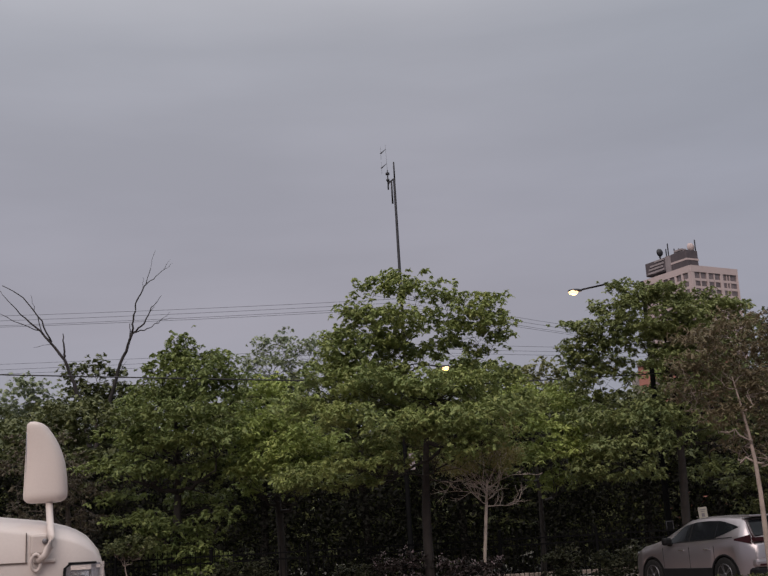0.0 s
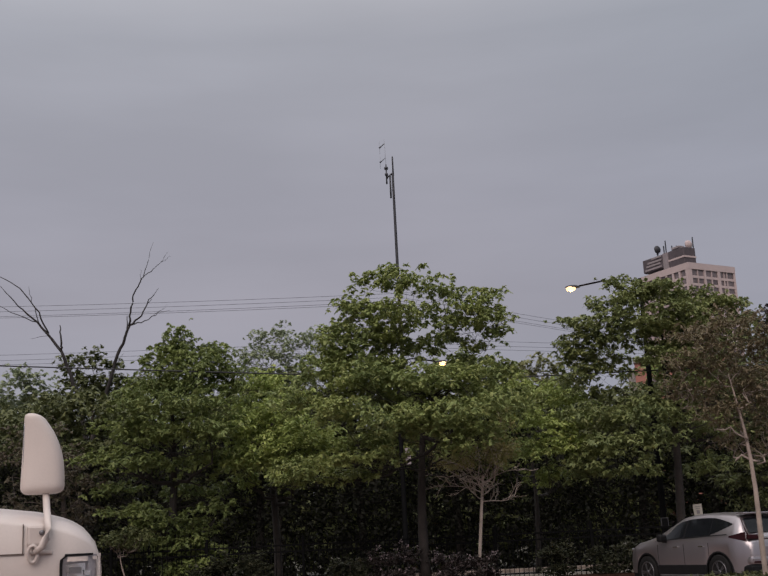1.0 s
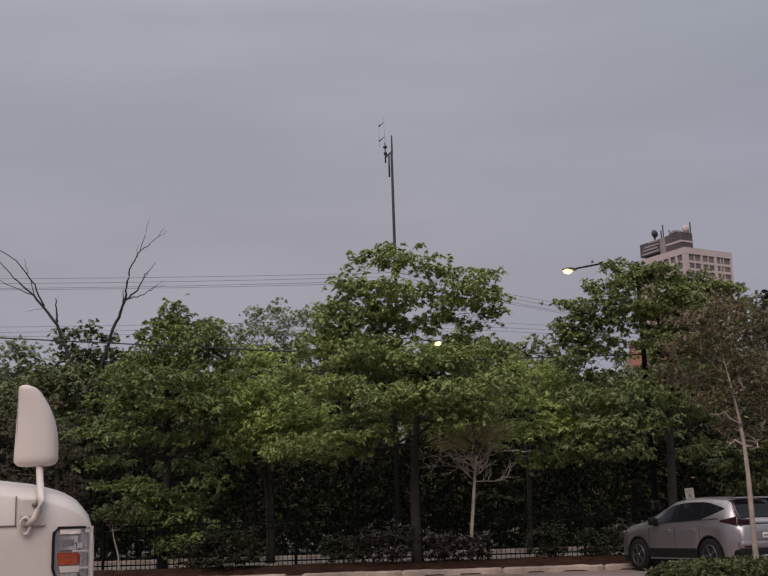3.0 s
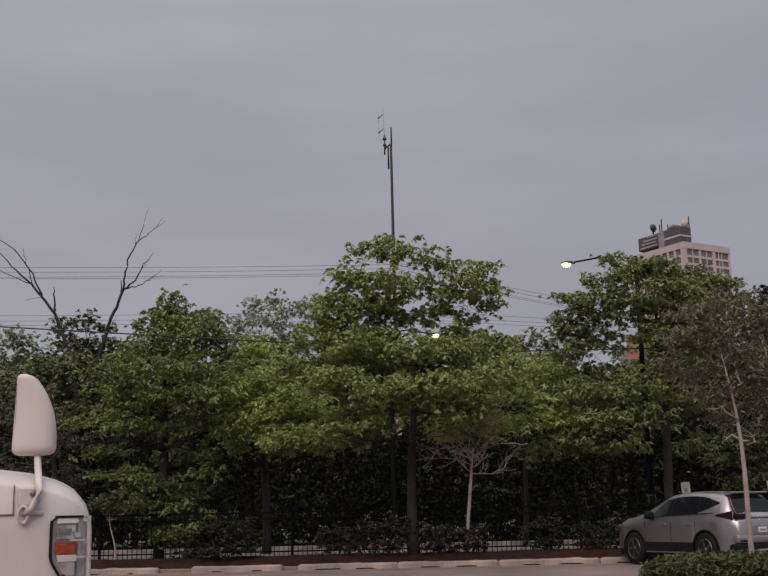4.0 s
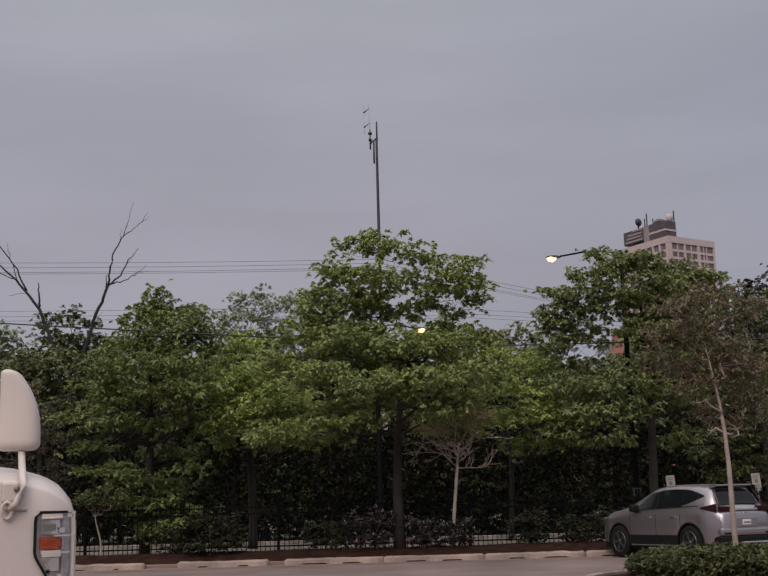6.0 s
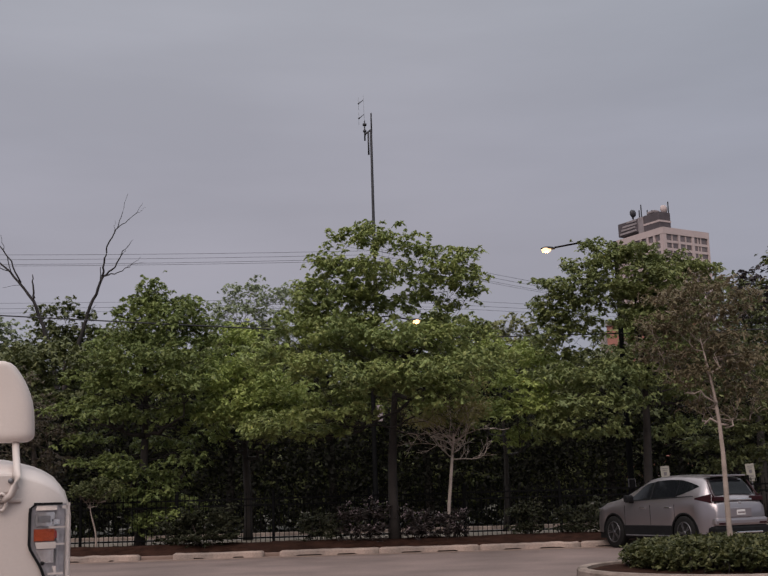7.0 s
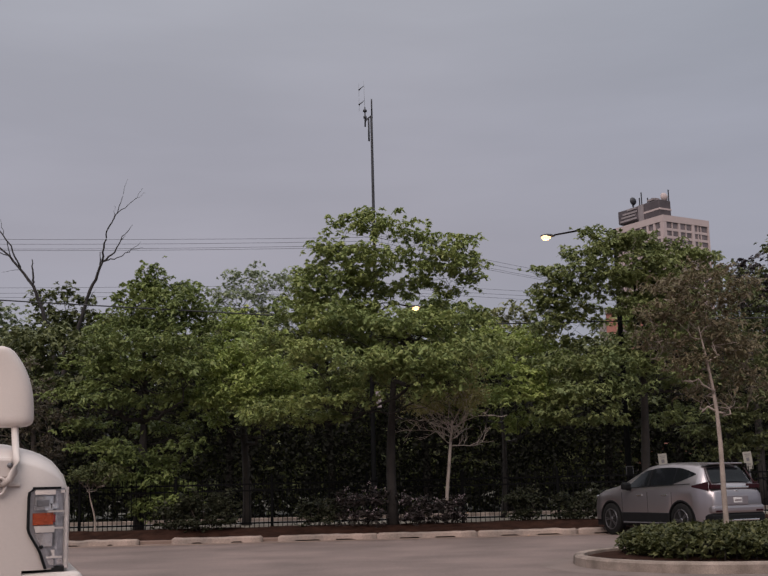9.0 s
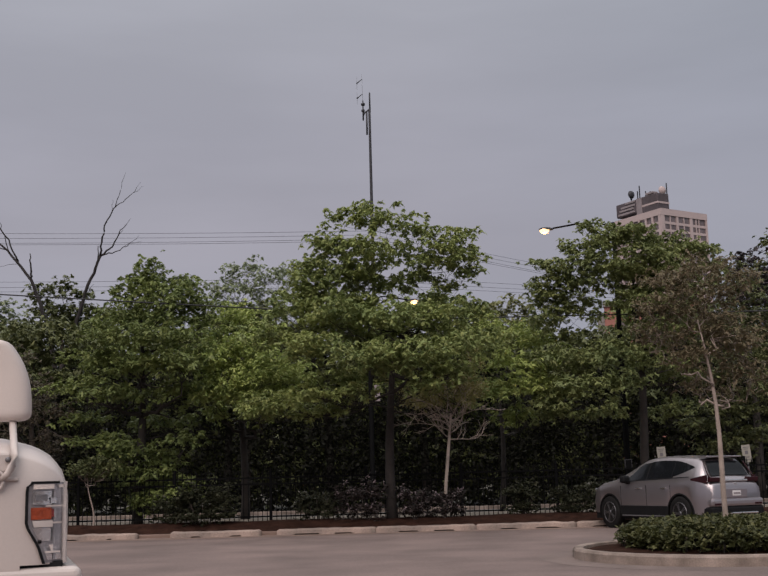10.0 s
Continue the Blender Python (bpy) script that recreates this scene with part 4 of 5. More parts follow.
for k, (x, y, w, h, m, text) in enumerate(SHRUBS):
    bush("shrub", x, y, 0.22, shrub_lobes(w, h, 60 + k), m, text, "shrub", 70 + k)

# ---- small trees in the bed ----
small = empty("tree", -6.93, 29.4, 0.22)
sp = crown("crown", [(0.0, 0, 1.55, 0.42, 0.26), (0.4, 0, 1.5, 0.32, 0.22), (-0.35, 0, 1.42, 0.3, 0.22), (0.1, 0.1, 1.3, 0.4, 0.16)], L_DEEP, small, 81, per_m2=34, leaves=88, leaf=0.045, spray=0.17)
limbs("trunk", [(0.3, 0, 1.4, 0.3, 0.2), (-0.3, 0, 1.35, 0.3, 0.2), (0, 0, 1.5, 0.3, 0.2)], sp, M_PALEBARK, small, 82, 1.5, 0.026, 0.5, -0.05)
tagged(small, "small round-headed tree on a thin stem", "tree")


def young_tree(x, y, z):
    """A young tree, mostly bare: pale branches fanning flat, a few yellowish leaves on top."""
    t = empty("tree", x, y, z)
    rng = random.Random(90)
    v, f, tips = [], [], []
    stem = [Vector((0, 0, -0.1)), Vector((0.08, 0, 0.9)), Vector((0.17, 0, 1.75)), Vector((0.25, 0, 2.5)), Vector((0.27, 0.02, 3.1))]
    tube(stem, [0.05, 0.044, 0.04, 0.03, 0.01], 9, v, f)

    def branch(p, d, length, r, deep):
        path = [p]
        for i in range(5):
            d = (d + Vector((rng.uniform(-0.34, 0.34), rng.uniform(-0.34, 0.34), rng.uniform(-0.22, 0.26)))).normalized()
            path.append(path[-1] + d * length / 5)
        tube(path, [r * (1 - 0.75 * i / 5) + 0.002 for i in range(6)], 5, v, f)
        tips.append(path[-1])
        if deep:
            for i in (1, 2, 3, 4, 5):
                s = Vector((rng.uniform(-1, 1), rng.uniform(-1, 1), rng.uniform(-0.35, 0.75)))
                branch(path[i], (d + s * 0.85).normalized(), length * rng.uniform(0.35, 0.6), r * 0.55, deep - 1)

    for k in range(19):
        a = k * 2.4
        h = 1.98 + 0.055 * k
        at = Vector((0.17 + 0.12 * (h - 1.7), 0, h))
        branch(at, Vector((math.cos(a), math.sin(a) * 0.8, -0.05 + 0.06 * k)).normalized(), rng.uniform(0.75, 1.15), 0.014 - 0.0003 * k, 2)
    link("trunk", v, f, M_YOUNGBARK, t, True)
    r = np.random.default_rng(91)
    top = np.array([tuple(p) for p in tips if p.z > 2.85])
    top = top[r.random(len(top)) < 0.7]
    c = (top[:, None] + r.normal(size=(len(top), 16, 3)) * 0.08).reshape(-1, 3)
    leaf_mesh("leaves", c, r.normal(size=c.shape) + np.array((0, 0, 0.6)), r.uniform(0.025, 0.055, len(c)), L_YOUNG, t, r)
    return tagged(t, "young half-bare tree with pale spreading branches", "tree")


young_tree(1.9, 29.4, 0.2)


# ---- dead tree beyond the road ----
def dead_tree():
    t = empty("dead_tree", -13.2, 47.4, 0.0)
    v, f = [], []
    rng = random.Random(97)

    def limb(points, r0, r1):
        path = [Vector(p) for p in points]
        fine = []
        for a, b in zip(path, path[1:]):
            for i in range(4):
                fine.append(a.lerp(b, i / 4) + Vector((rng.uniform(-1, 1), rng.uniform(-1, 1), rng.uniform(-1, 1))) * 0.04)
        fine.append(path[-1])
        n = len(fine) - 1
        tube(fine, [0.78 * (r0 + (r1 - r0) * i / n) for i in range(n + 1)], 7, v, f)
        return fine

    limb([(0.4, 0, -0.2), (0.45, 0, 3.0), (0.4, 0, 5.6)], 0.26, 0.2)
    a = limb([(0.4, 0, 5.4), (0.15, 0, 7.4), (-0.35, 0, 8.8), (-0.76, 0, 9.85), (-1.68, 0.2, 11.0), (-2.6, 0.3, 11.9)], 0.15, 0.04)
    limb([a[12], (-0.8, 0, 10.4), (-0.88, 0.1, 11.05)], 0.075, 0.025)
    limb([a[15], (-1.3, 0, 10.6), (-2.1, 0, 10.5)], 0.02, 0.007)
    limb([a[16], (-2.1, 0, 12.1), (-2.25, 0, 12.8)], 0.03, 0.008)
    limb([a[15], (-1.75, 0, 11.6), (-2.6, 0, 12.7), (-3.5, 0, 13.3)], 0.05, 0.02)
    limb([a[-1], (-3.2, 0, 12.6), (-3.7, 0, 13.2)], 0.035, 0.008)
    limb([a[-4], (-3.0, 0, 11.7), (-4.2, 0, 12.4)], 0.03, 0.008)
    b = limb([(0.4, 0, 5.4), (1.1, 0, 7.6), (1.35, 0, 8.7), (1.75, 0, 9.9), (2.12, 0, 10.85)], 0.13, 0.07)
    limb([b[-2], (2.02, 0, 11.3)], 0.04, 0.02)
    c = limb([b[-1], (2.22, 0, 11.65), (2.27, 0, 12.2), (2.67, 0, 12.95)], 0.06, 0.03)
    limb([c[-1], (2.9, 0, 13.65), (3.15, 0, 14.5)], 0.024, 0.006)
    limb([c[-1], (3.15, 0, 13.28), (3.5, 0, 13.6), (3.79, 0, 14.05)], 0.026, 0.006)
    limb([(3.5, 0, 13.6), (3.68, 0, 13.7), (3.9, 0, 13.85)], 0.012, 0.005)
    limb([c[-2], (2.6, 0, 13.05), (2.58, 0, 13.3)], 0.014, 0.006)
    d = limb([b[-1], (2.6, 0, 11.3), (2.98, 0, 11.95), (3.39, 0, 12.45)], 0.06, 0.008)
    limb([d[7], (3.0, 0, 11.9), (3.15, 0, 12.2)], 0.022, 0.006)
    e = limb([b[-1], (2.6, 0, 11.0), (3.25, 0, 11.25), (3.73, 0, 11.7)], 0.042, 0.006)
    limb([e[7], (3.5, 0, 11.4), (3.85, 0, 11.45)], 0.014, 0.005)
    for k in range(5):
        limb([b[5 + k], (1.3 + 0.14 * k, 0.1, 8.3 + 0.35 * k)], 0.022, 0.006)
    link("trunk", v, f, M_DEADBARK, t, True)
    tagged(t, "dead tree with bare forked limbs above the woods", "tree")


dead_tree()

# ---- woods beyond the road ----
WOODS = [(-26, 45, 9.5), (-21, 43.5, 8.4), (-17.5, 46, 8.2), (-12.5, 43, 7.6), (-9, 45.5, 8.4), (-5.2, 43, 7.8), (-1.5, 46, 8.8), (2.2, 43.2, 8.2), (5.6, 46.5, 7.2), (9.2, 43.4, 6.8), (12.6, 46, 9.4), (16.4, 43.4, 10.5), (20.2, 46, 11), (25, 44, 11)]
for k, (x, y, h) in enumerate(WOODS):
    tree(x, y, 0.0, round_lobes(h, 3.1, 2.6, 100 + k, 12), (L_DEEP, L_LEFT, L_DEEP)[k % 3], M_DARKBARK, "dense dark green tree of the woods beyond the road", 120 + k, girth=0.17, fork=0.2, twigs=3, per_m2=5, leaves=90, leaf=0.085, spray=0.46, pairs=2)


def undergrowth(name, x0, x1, y0, y1, height, count, seed, leaf, material, label):
    rng = np.random.default_rng(seed)
    c = np.stack([rng.uniform(x0, x1, count), rng.uniform(y0, y1, count), height * rng.random(count) ** 0.8], 1)
    lift = np.array([noise.noise((a * 0.35, b * 0.4, 0.0)) for a, b, _ in c])
    c[:, 2] *= 1 + 0.35 * lift
    ob = leaf_mesh(name, c, rng.normal(size=c.shape) + np.array((0, 0, 0.6)), leaf * rng.uniform(0.6, 1.4, count), material, None, rng)
    return tagged(ob, label, "undergrowth", kind="stuff")


# the dark hollow under the trees is painted into this undergrowth's leaf colour
undergrowth("undergrowth", -34, 34, 40.5, 43.5, 4.8, 115000, 150, 0.075, L_SHADE, "undergrowth beneath the woods, deep shade painted into its near-black leaves")
undergrowth("undergrowth", -45, 50, 50, 56, 7.4, 60000, 151, 0.3, L_DEEP, "dark thicket deep in the woods")
undergrowth("far_woods", -500, 500, 150, 260, 9.0, 16000, 152, 2.4, L_DEEP, "hazy line of far woods")

# ---- mast ----
mast = empty("radio_mast", 0.70, 65.2, 0.0)
lathe("pole", [(0.14, -0.1), (0.12, 6), (0.098, 14), (0.08, 20), (0.07, 23.1), (0.06, 23.2)], M_DARKSTEEL, mast, 14)
lathe("whip_antenna", [(0.05, 23.0), (0.045, 24.2), (0.02, 24.25)], M_DARKSTEEL, mast, 8).location = (0.03, 0, 0)
tube_part("bracket", [(-0.04, 0, 23.15), (-0.3, 0, 22.95), (-0.38, 0, 22.8)], [0.05, 0.05, 0.05], M_DARKSTEEL, mast, 8)
tube_part("bracket", [(-0.17, 0, 23.05), (-0.17, 0, 21.6)], [0.055, 0.055], M_DARKSTEEL, mast, 8)
arm = tube_part("antenna_stem", [(-0.38, 0, 22.5), (-0.38, 0, 23.75)], [0.05, 0.035], M_DARKSTEEL, mast, 8)
for zc, w in ((23.1, 0.1), (23.5, 0.12)):
    lathe("clamp", [(0.05, zc - 0.09), (w, zc - 0.06), (w, zc + 0.06), (0.05, zc + 0.09)], M_DARKSTEEL, arm, 10).location = (-0.38, 0, 0)
dip = tube_part("dipole_support", [(-0.38, 0, 23.7), (-0.42, 0, 25.4)], [0.009, 0.007], M_STEEL, mast, 6)
for zc in (23.9, 24.84):
    tube_part("dipole_arm", [(-0.4, 0, zc + 0.26), (-0.62, 0, zc + 0.08), (-0.74, 0, zc - 0.02)], [0.016, 0.03, 0.05], M_DARKSTEEL, dip, 7)
    tube_part("dipole", [(-0.72, 0, zc - 0.4), (-0.72, 0, zc + 0.4)], [0.008, 0.008], M_STEEL, dip, 6)
tagged(mast, "tall slim steel radio mast with antennas on top", "mast")

# ---- tower far off ----


def tower():
    t = empty("office_tower", 140.7, 505.0, 0.0, 30.0)
    H, W, Dp = 122.2, 30.2, 34.0
    part("wall", box(0.55, W - 0.55, 0.55, Dp - 0.55, -1, H - 0.6), M_TOWERGLASS, t, "dark glazing of the tower")
    for a, b in ((0.0, 2.1), (9.8, 11.0), (18.6, 20.3), (W - 1.0, W)):
        part("pier", box(a, b, -0.05, 0.9, -1, H), M_LIMESTONE, t)
    for a, b in ((5.7, 6.15), (14.6, 15.05), (22.7, 23.1), (24.6, 25.0)):
        part("mullion", box(a, b, 0.1, 0.9, -1, H - 2), M_LIMESTONE, t)
    for k in range(8):
        a = 0.96 if k == 0 else 4.4 * k + 1.0
        part("pier", box(-0.05, 0.9, a, a + 1.1, -1, H), M_LIMESTONE, t)
    part("parapet", box(-0.1, W + 0.1, -0.12, 0.95, H - 2.9, H + 0.2), M_LIMESTONE, t)
    part("parapet", box(-0.12, 0.95, 0.96, Dp, H - 2.9, H + 0.2), M_LIMESTONE, t)
    for k in range(1, 18):
        z = H - 2.9 - 3.65 * k
        part("spandrel", box(1.9, W - 0.9, 0.2, 0.95, z - 0.5, z + 0.7), M_LIMESTONE, t)
        part("spandrel", box(0.2, 0.95, 0.96, Dp - 0.9, z - 0.5, z + 0.7), M_LIMESTONE, t)
    part("roof", box(0.1, W, 0.96, Dp, H - 0.9, H - 0.6), M_PENTHOUSE, t, "flat roof")
    pent = part("penthouse", box(1.5, 9.0, 3.2, 13.4, H - 0.6, H + 8.6, 0.3), M_PENTHOUSE, t, "dark rooftop plant room")
    part("band", box(1.35, 9.1, 3.0, 13.5, H + 3.6, H + 4.5), M_LIMESTONE, pent, "pale band")
    part("band", box(1.35, 9.1, 3.0, 13.5, H - 0.5, H + 0.4), M_LIMESTONE, pent, "pale band")
    sign_block = part("penthouse", box(0.9, 5.5, 17, 30.5, H + 1.6, H + 8.2, 0.3), M_PENTHOUSE, t, "dark rooftop sign box")
    part("penthouse", box(1.2, 5.2, 13.45, 16.95, H - 0.6, H + 8.4), M_LOUVRE, t, "grey rooftop plant room")
    for z, a, b in ((2.2, 17.8, 29), (3.9, 18.4, 28), (5.4, 17.5, 27), (7.1, 17.5, 24)):
        part("sign_bar", box(0.6, 0.9, a, b, H + z, H + z + 0.9), M_LOUVRE, sign_block, "pale bar of worn lettering")
    part("roof_step", box(2.0, 9.0, 17, 34, H - 0.6, H + 0.55), M_LIMESTONE, t)
    dish = lathe("satellite_dish", [(0.1, 0.0), (1.2, 0.25), (1.8, 0.8), (2.0, 1.3), (1.9, 1.35), (1.0, 0.5), (0.1, 0.25)], M_DARKSTEEL, t, 16, "y")
    dish.location = (2.0, 19.5, H + 11.6)
    part("dish_stand", box(1.7, 2.3, 20.5, 21.2, H + 9.0, H + 11.6), M_DARKSTEEL, t)
    pale_dish = lathe("satellite_dish", [(0.1, 0.0), (1.4, 0.3), (2.0, 0.9), (2.2, 1.5), (2.1, 1.55), (1.2, 0.6), (0.1, 0.25)], M_LIMESTONE, t, 16, "y", "pale satellite dish")
    pale_dish.location = (6.6, 3.4, H + 10.4)
    for x, y, h in ((3.0, 16, 15.0), (2.6, 17, 12.5), (8.4, 3.6, 14.0), (7.9, 4.5, 11.5), (4, 10, 11.0), (3, 12, 11.4), (3.2, 22, 11.6)):
        part("roof_antenna", box(x - 0.2, x + 0.2, y - 0.2, y + 0.2, H - 0.6, H + h), M_DARKSTEEL, t)
    part("roof_unit", box(2.5, 6.0, 7, 12, H + 9.2, H + 10.3, 0.2), M_LOUVRE, t)
    part("roof_rail", box(8, W - 3, 3, 3.2, H + 0.2, H + 1.1), M_LOUVRE, t)
    tagged(t, "pale stone office tower with dark rooftop plant rooms", "tower")


tower()


def brick_building():
    b = empty("brick_building", 26.9, 120.0, 0.0, -16.0)
    part("wall", box(-0.6, 9, 0, 16, -0.5, 19.0), M_BRICK, b)
    part("wall", box(-1.4, -0.6, 0.3, 14, -0.5, 18.4), M_PALEWALL, b, "pale rendered wall")
    part("parapet", box(-0.7, 9.2, -0.2, 16.2, 19.0, 19.4), M_PALEWALL, b)
    for k in range(3):
        for j in range(5):
            part("window", box(0.6 + 2.6 * k, 1.9 + 2.6 * k, -0.06, 0.1, 1.2 + 3.6 * j, 3.0 + 3.6 * j), M_TOWERGLASS, b)
    tagged(b, "red brick building glimpsed through the trees", "building")


brick_building()

# ---- street lamps ----


def street_lamp(x, y, z, height, reach, label, heading=180.0, power=60):
    s = empty("street_lamp", x, y, z, heading)
    lathe("pole", [(0.13, -0.15), (0.13, 0.25), (0.095, 0.3), (0.075, height * 0.6), (0.055, height)], M_IRON, s, 14)
    case = part("pole_box", box(-0.1, 0.1, -0.03, 0.09, 1.15, 1.4, 0.012), M_BLACK, s, "small dark box with a pale rim")
    for x0, x1, z0, z1 in ((-0.105, 0.105, 1.385, 1.405), (-0.105, 0.105, 1.145, 1.165), (-0.105, -0.085, 1.165, 1.385), (0.085, 0.105, 1.165, 1.385)):
        part("rim", box(x0, x1, 0.09, 0.1, z0, z1), M_STEEL, case)
    tube_part("arm", [(0, 0, height - 0.75), (reach * 0.3, 0, height - 0.25), (reach * 0.6, 0, height - 0.02), (reach, 0, height - 0.14)], [0.035, 0.03, 0.028, 0.026], M_IRON, s, 8)
    tube_part("brace", [(0, 0, height - 0.1), (reach * 0.35, 0, height + 0.0), (reach * 0.62, 0, height - 0.01)], [0.026, 0.022, 0.02], M_IRON, s, 8)
    bm = bmesh.new()
    bmesh.ops.create_uvsphere(bm, u_segments=16, v_segments=10, radius=1.0)
    for v in bm.verts:
        v.co = Vector((v.co.x * 0.22, v.co.y * 0.11, max(v.co.z, -0.25) * 0.07))
    head = part("lamp_head", bm, M_DARKSTEEL, s, "cobra-head housing", True)
    head.location = (reach + 0.2, 0, height - 0.17)
    bm = bmesh.new()
    bmesh.ops.create_uvsphere(bm, u_segments=16, v_segments=10, radius=1.0)
    for v in bm.verts:
        v.co = Vector((v.co.x * 0.15, v.co.y * 0.11, min(v.co.z, 0.25) * 0.105))
    lens = part("lens", bm, M_LAMPGLOW, head, "glowing warm lens", True)
    lens.location = (0.05, 0, -0.02)
    lamp = new("lamp_light", bpy.data.lights.new("lamp_light", "POINT"))
    lamp.data.energy, lamp.data.color, lamp.data.shadow_soft_size = power, (1.0, 0.6, 0.22), 0.12
    lamp.matrix_world = pose(x, y, z, 0, 0, heading) @ pose(reach + 0.25, 0, height - 0.42)
    return tagged(s, label, "street lamp")


street_lamp(7.46, 33.0, 0.2, 8.36, 1.8, "lit street lamp on a dark steel pole", power=18)
far_lamp = street_lamp(0.205, 40.0, 0.1, 7.53, 1.36, "lit street lamp across the road", 0.0, power=18)

part("pole_sign", box(0.12, 0.32, -0.05, -0.03, 3.82, 4.38, 0.004), M_LOUVRE, far_lamp, "narrow pale sign on the pole")

# ---- utility pole and wires ----
pole = empty("utility_pole", 0.58, 55.0, 0.0)
lathe("pole", [(0.15, -0.2), (0.13, 6), (0.08, 13.1), (0.02, 13.15)], M_WOODPOLE, pole, 12)
for zc in (12.9, 11.6):
    part("crossarm", box(-0.06, 0.06, -1.2, 1.2, zc - 0.06, zc + 0.06, 0.01), M_WOODPOLE, pole)
tagged(pole, "wooden utility pole hidden among the crowns", "utility pole")


def wire(points, r, sag, label):
    path = []
    for a, b in zip(points, points[1:]):
        a, b = Vector(a), Vector(b)
        for i in range(24):
            t = i / 24
            path.append(a.lerp(b, t) - Vector((0, 0, sag * 4 * t * (1 - t))))
    path.append(Vector(points[-1]))
    ob = tube_part("overhead_wire", path, [r] * len(path), M_WIRE, None, 6)
    return tagged(ob, label, "wire", "overhead wires")


for dz, dy in ((0.0, 0.0), (-0.36, 0.0), (-0.72, 0.0), (-0.52, 1.0)):
    wire([(-62, 55 + dy, 16.0 + dz), (0.58, 55 + dy, 13.4 + 0.55 * dz), (62, 110 + dy, 14.0 + dz)], 0.008, 0.6, "thin dark overhead wire against the sky")
for dz, dy in ((0.0, 0.0), (-0.35, 0.3), (-0.62, 0.6)):
    wire([(-70, 62 + dy, 14.4 + dz), (1.8, 62 + dy, 12.3 + 0.6 * dz), (70, 90, 13.6 + dz)], 0.008, 0.5, "thin dark overhead wire against the sky")
wire([(-25.9, 26.5, 7.16), (2.39, 30.6, 5.46), (32.2, 33, 6.0)], 0.017, 0.06, "thick black telephone cable")

# ---- parking signs ----


def parking_sign(x, y, lean):
    s = empty("parking_sign", x, y, 0.2)
    part("post", box(-0.022, 0.022, -0.012, 0.012, -0.2, 1.66, 0.004), M_STEEL, s)
    face = part("sign_plate", box(-0.115, 0.115, -0.02, -0.014, 1.22, 1.68, 0.002), M_SIGN, s)
    for z, w, h in ((1.615, 0.075, 0.008), (1.57, 0.055, 0.008), (1.48, 0.04, 0.045), (1.37, 0.07, 0.007), (1.34, 0.055, 0.007), (1.29, 0.078, 0.008)):
        part("print_bar", box(-w, w, -0.024, -0.0205, z - h, z + h), M_SIGNMARK, face)
    s.matrix_world = pose(x, y, 0.2, 0, lean, 0)
    return tagged(s, "pale parking sign on a thin steel post", "sign", "parking signs")


parking_sign(7.85, 30.4, -3.5)
parking_sign(10.14, 30.4, -5.0)


# ---- parked car ----


def curve_at(points, x):
    xs, ys = zip(*points)
    return float(np.interp(x, xs, ys))


def smooth_at(points, x):
    """A rounded course through (x, value) pairs."""
    return sum(curve_at(points, x + d) * w for d, w in ((-0.07, 0.2), (-0.035, 0.2), (0, 0.2), (0.035, 0.2), (0.07, 0.2)))


TOP = [(-2.31, 0.96), (-2.27, 1.06), (-2.2, 1.12), (-2.1, 1.2), (-1.88, 1.54), (-1.7, 1.59), (-1.3, 1.63), (-0.7, 1.655), (-0.3, 1.645), (0.1, 1.59), (0.4, 1.48), (1.02, 1.2), (1.18, 1.155), (1.9, 1.07), (2.15, 0.96), (2.27, 0.82), (2.31, 0.66)]
HALF = [(-2.31, 0.78), (-2.2, 0.85), (-1.95, 0.895), (-1.3, 0.92), (1.3, 0.92), (1.8, 0.895), (2.1, 0.80), (2.25, 0.66), (2.31, 0.54)]
BELT = [(-2.31, 0.92), (-1.9, 1.17), (-1.3, 1.15), (0.9, 1.08), (1.3, 1.045), (1.9, 0.96), (2.31, 0.62)]
ROOF_HALF = [(-2.31, 0.66), (-2.1, 0.70), (-1.8, 0.60), (-1.2, 0.61), (0.0, 0.61), (0.4, 0.62), (1.0, 0.76), (1.3, 0.75), (2.1, 0.58), (2.31, 0.4)]
WHEELS = (-1.33, 1.33)


def car_section(x):
    """Half the body's outline at x, from the sill to the roof's middle: (half width, height)."""
    w, top, belt, rh = smooth_at(HALF, x), smooth_at(TOP, x), smooth_at(BELT, x), smooth_at(ROOF_HALF, x)
    belt = min(belt, top - 0.05)
    low = 0.36 if abs(x) < 2.0 else 0.36 + (abs(x) - 2.0) * 0.25
    for c in WHEELS:
        if abs(x - c) < 0.45:
            low = max(low, 0.35 + math.sqrt(0.45**2 - (x - c) ** 2) * 0.98)
    low = min(low, belt - 0.06)
    mid = max(low + 0.02, 0.62)
    return [(w * 0.985, low), (w * 1.0, min(mid, belt - 0.03)), (w * 0.995, max(mid + 0.01, belt - 0.12) if belt - 0.12 > mid else belt - 0.02), (w * 0.965, belt), (rh + 0.035, top - 0.075 if top - belt > 0.16 else top - 0.03), (rh - 0.05, top - 0.022), (rh * 0.5, top), (0, top + 0.004)]


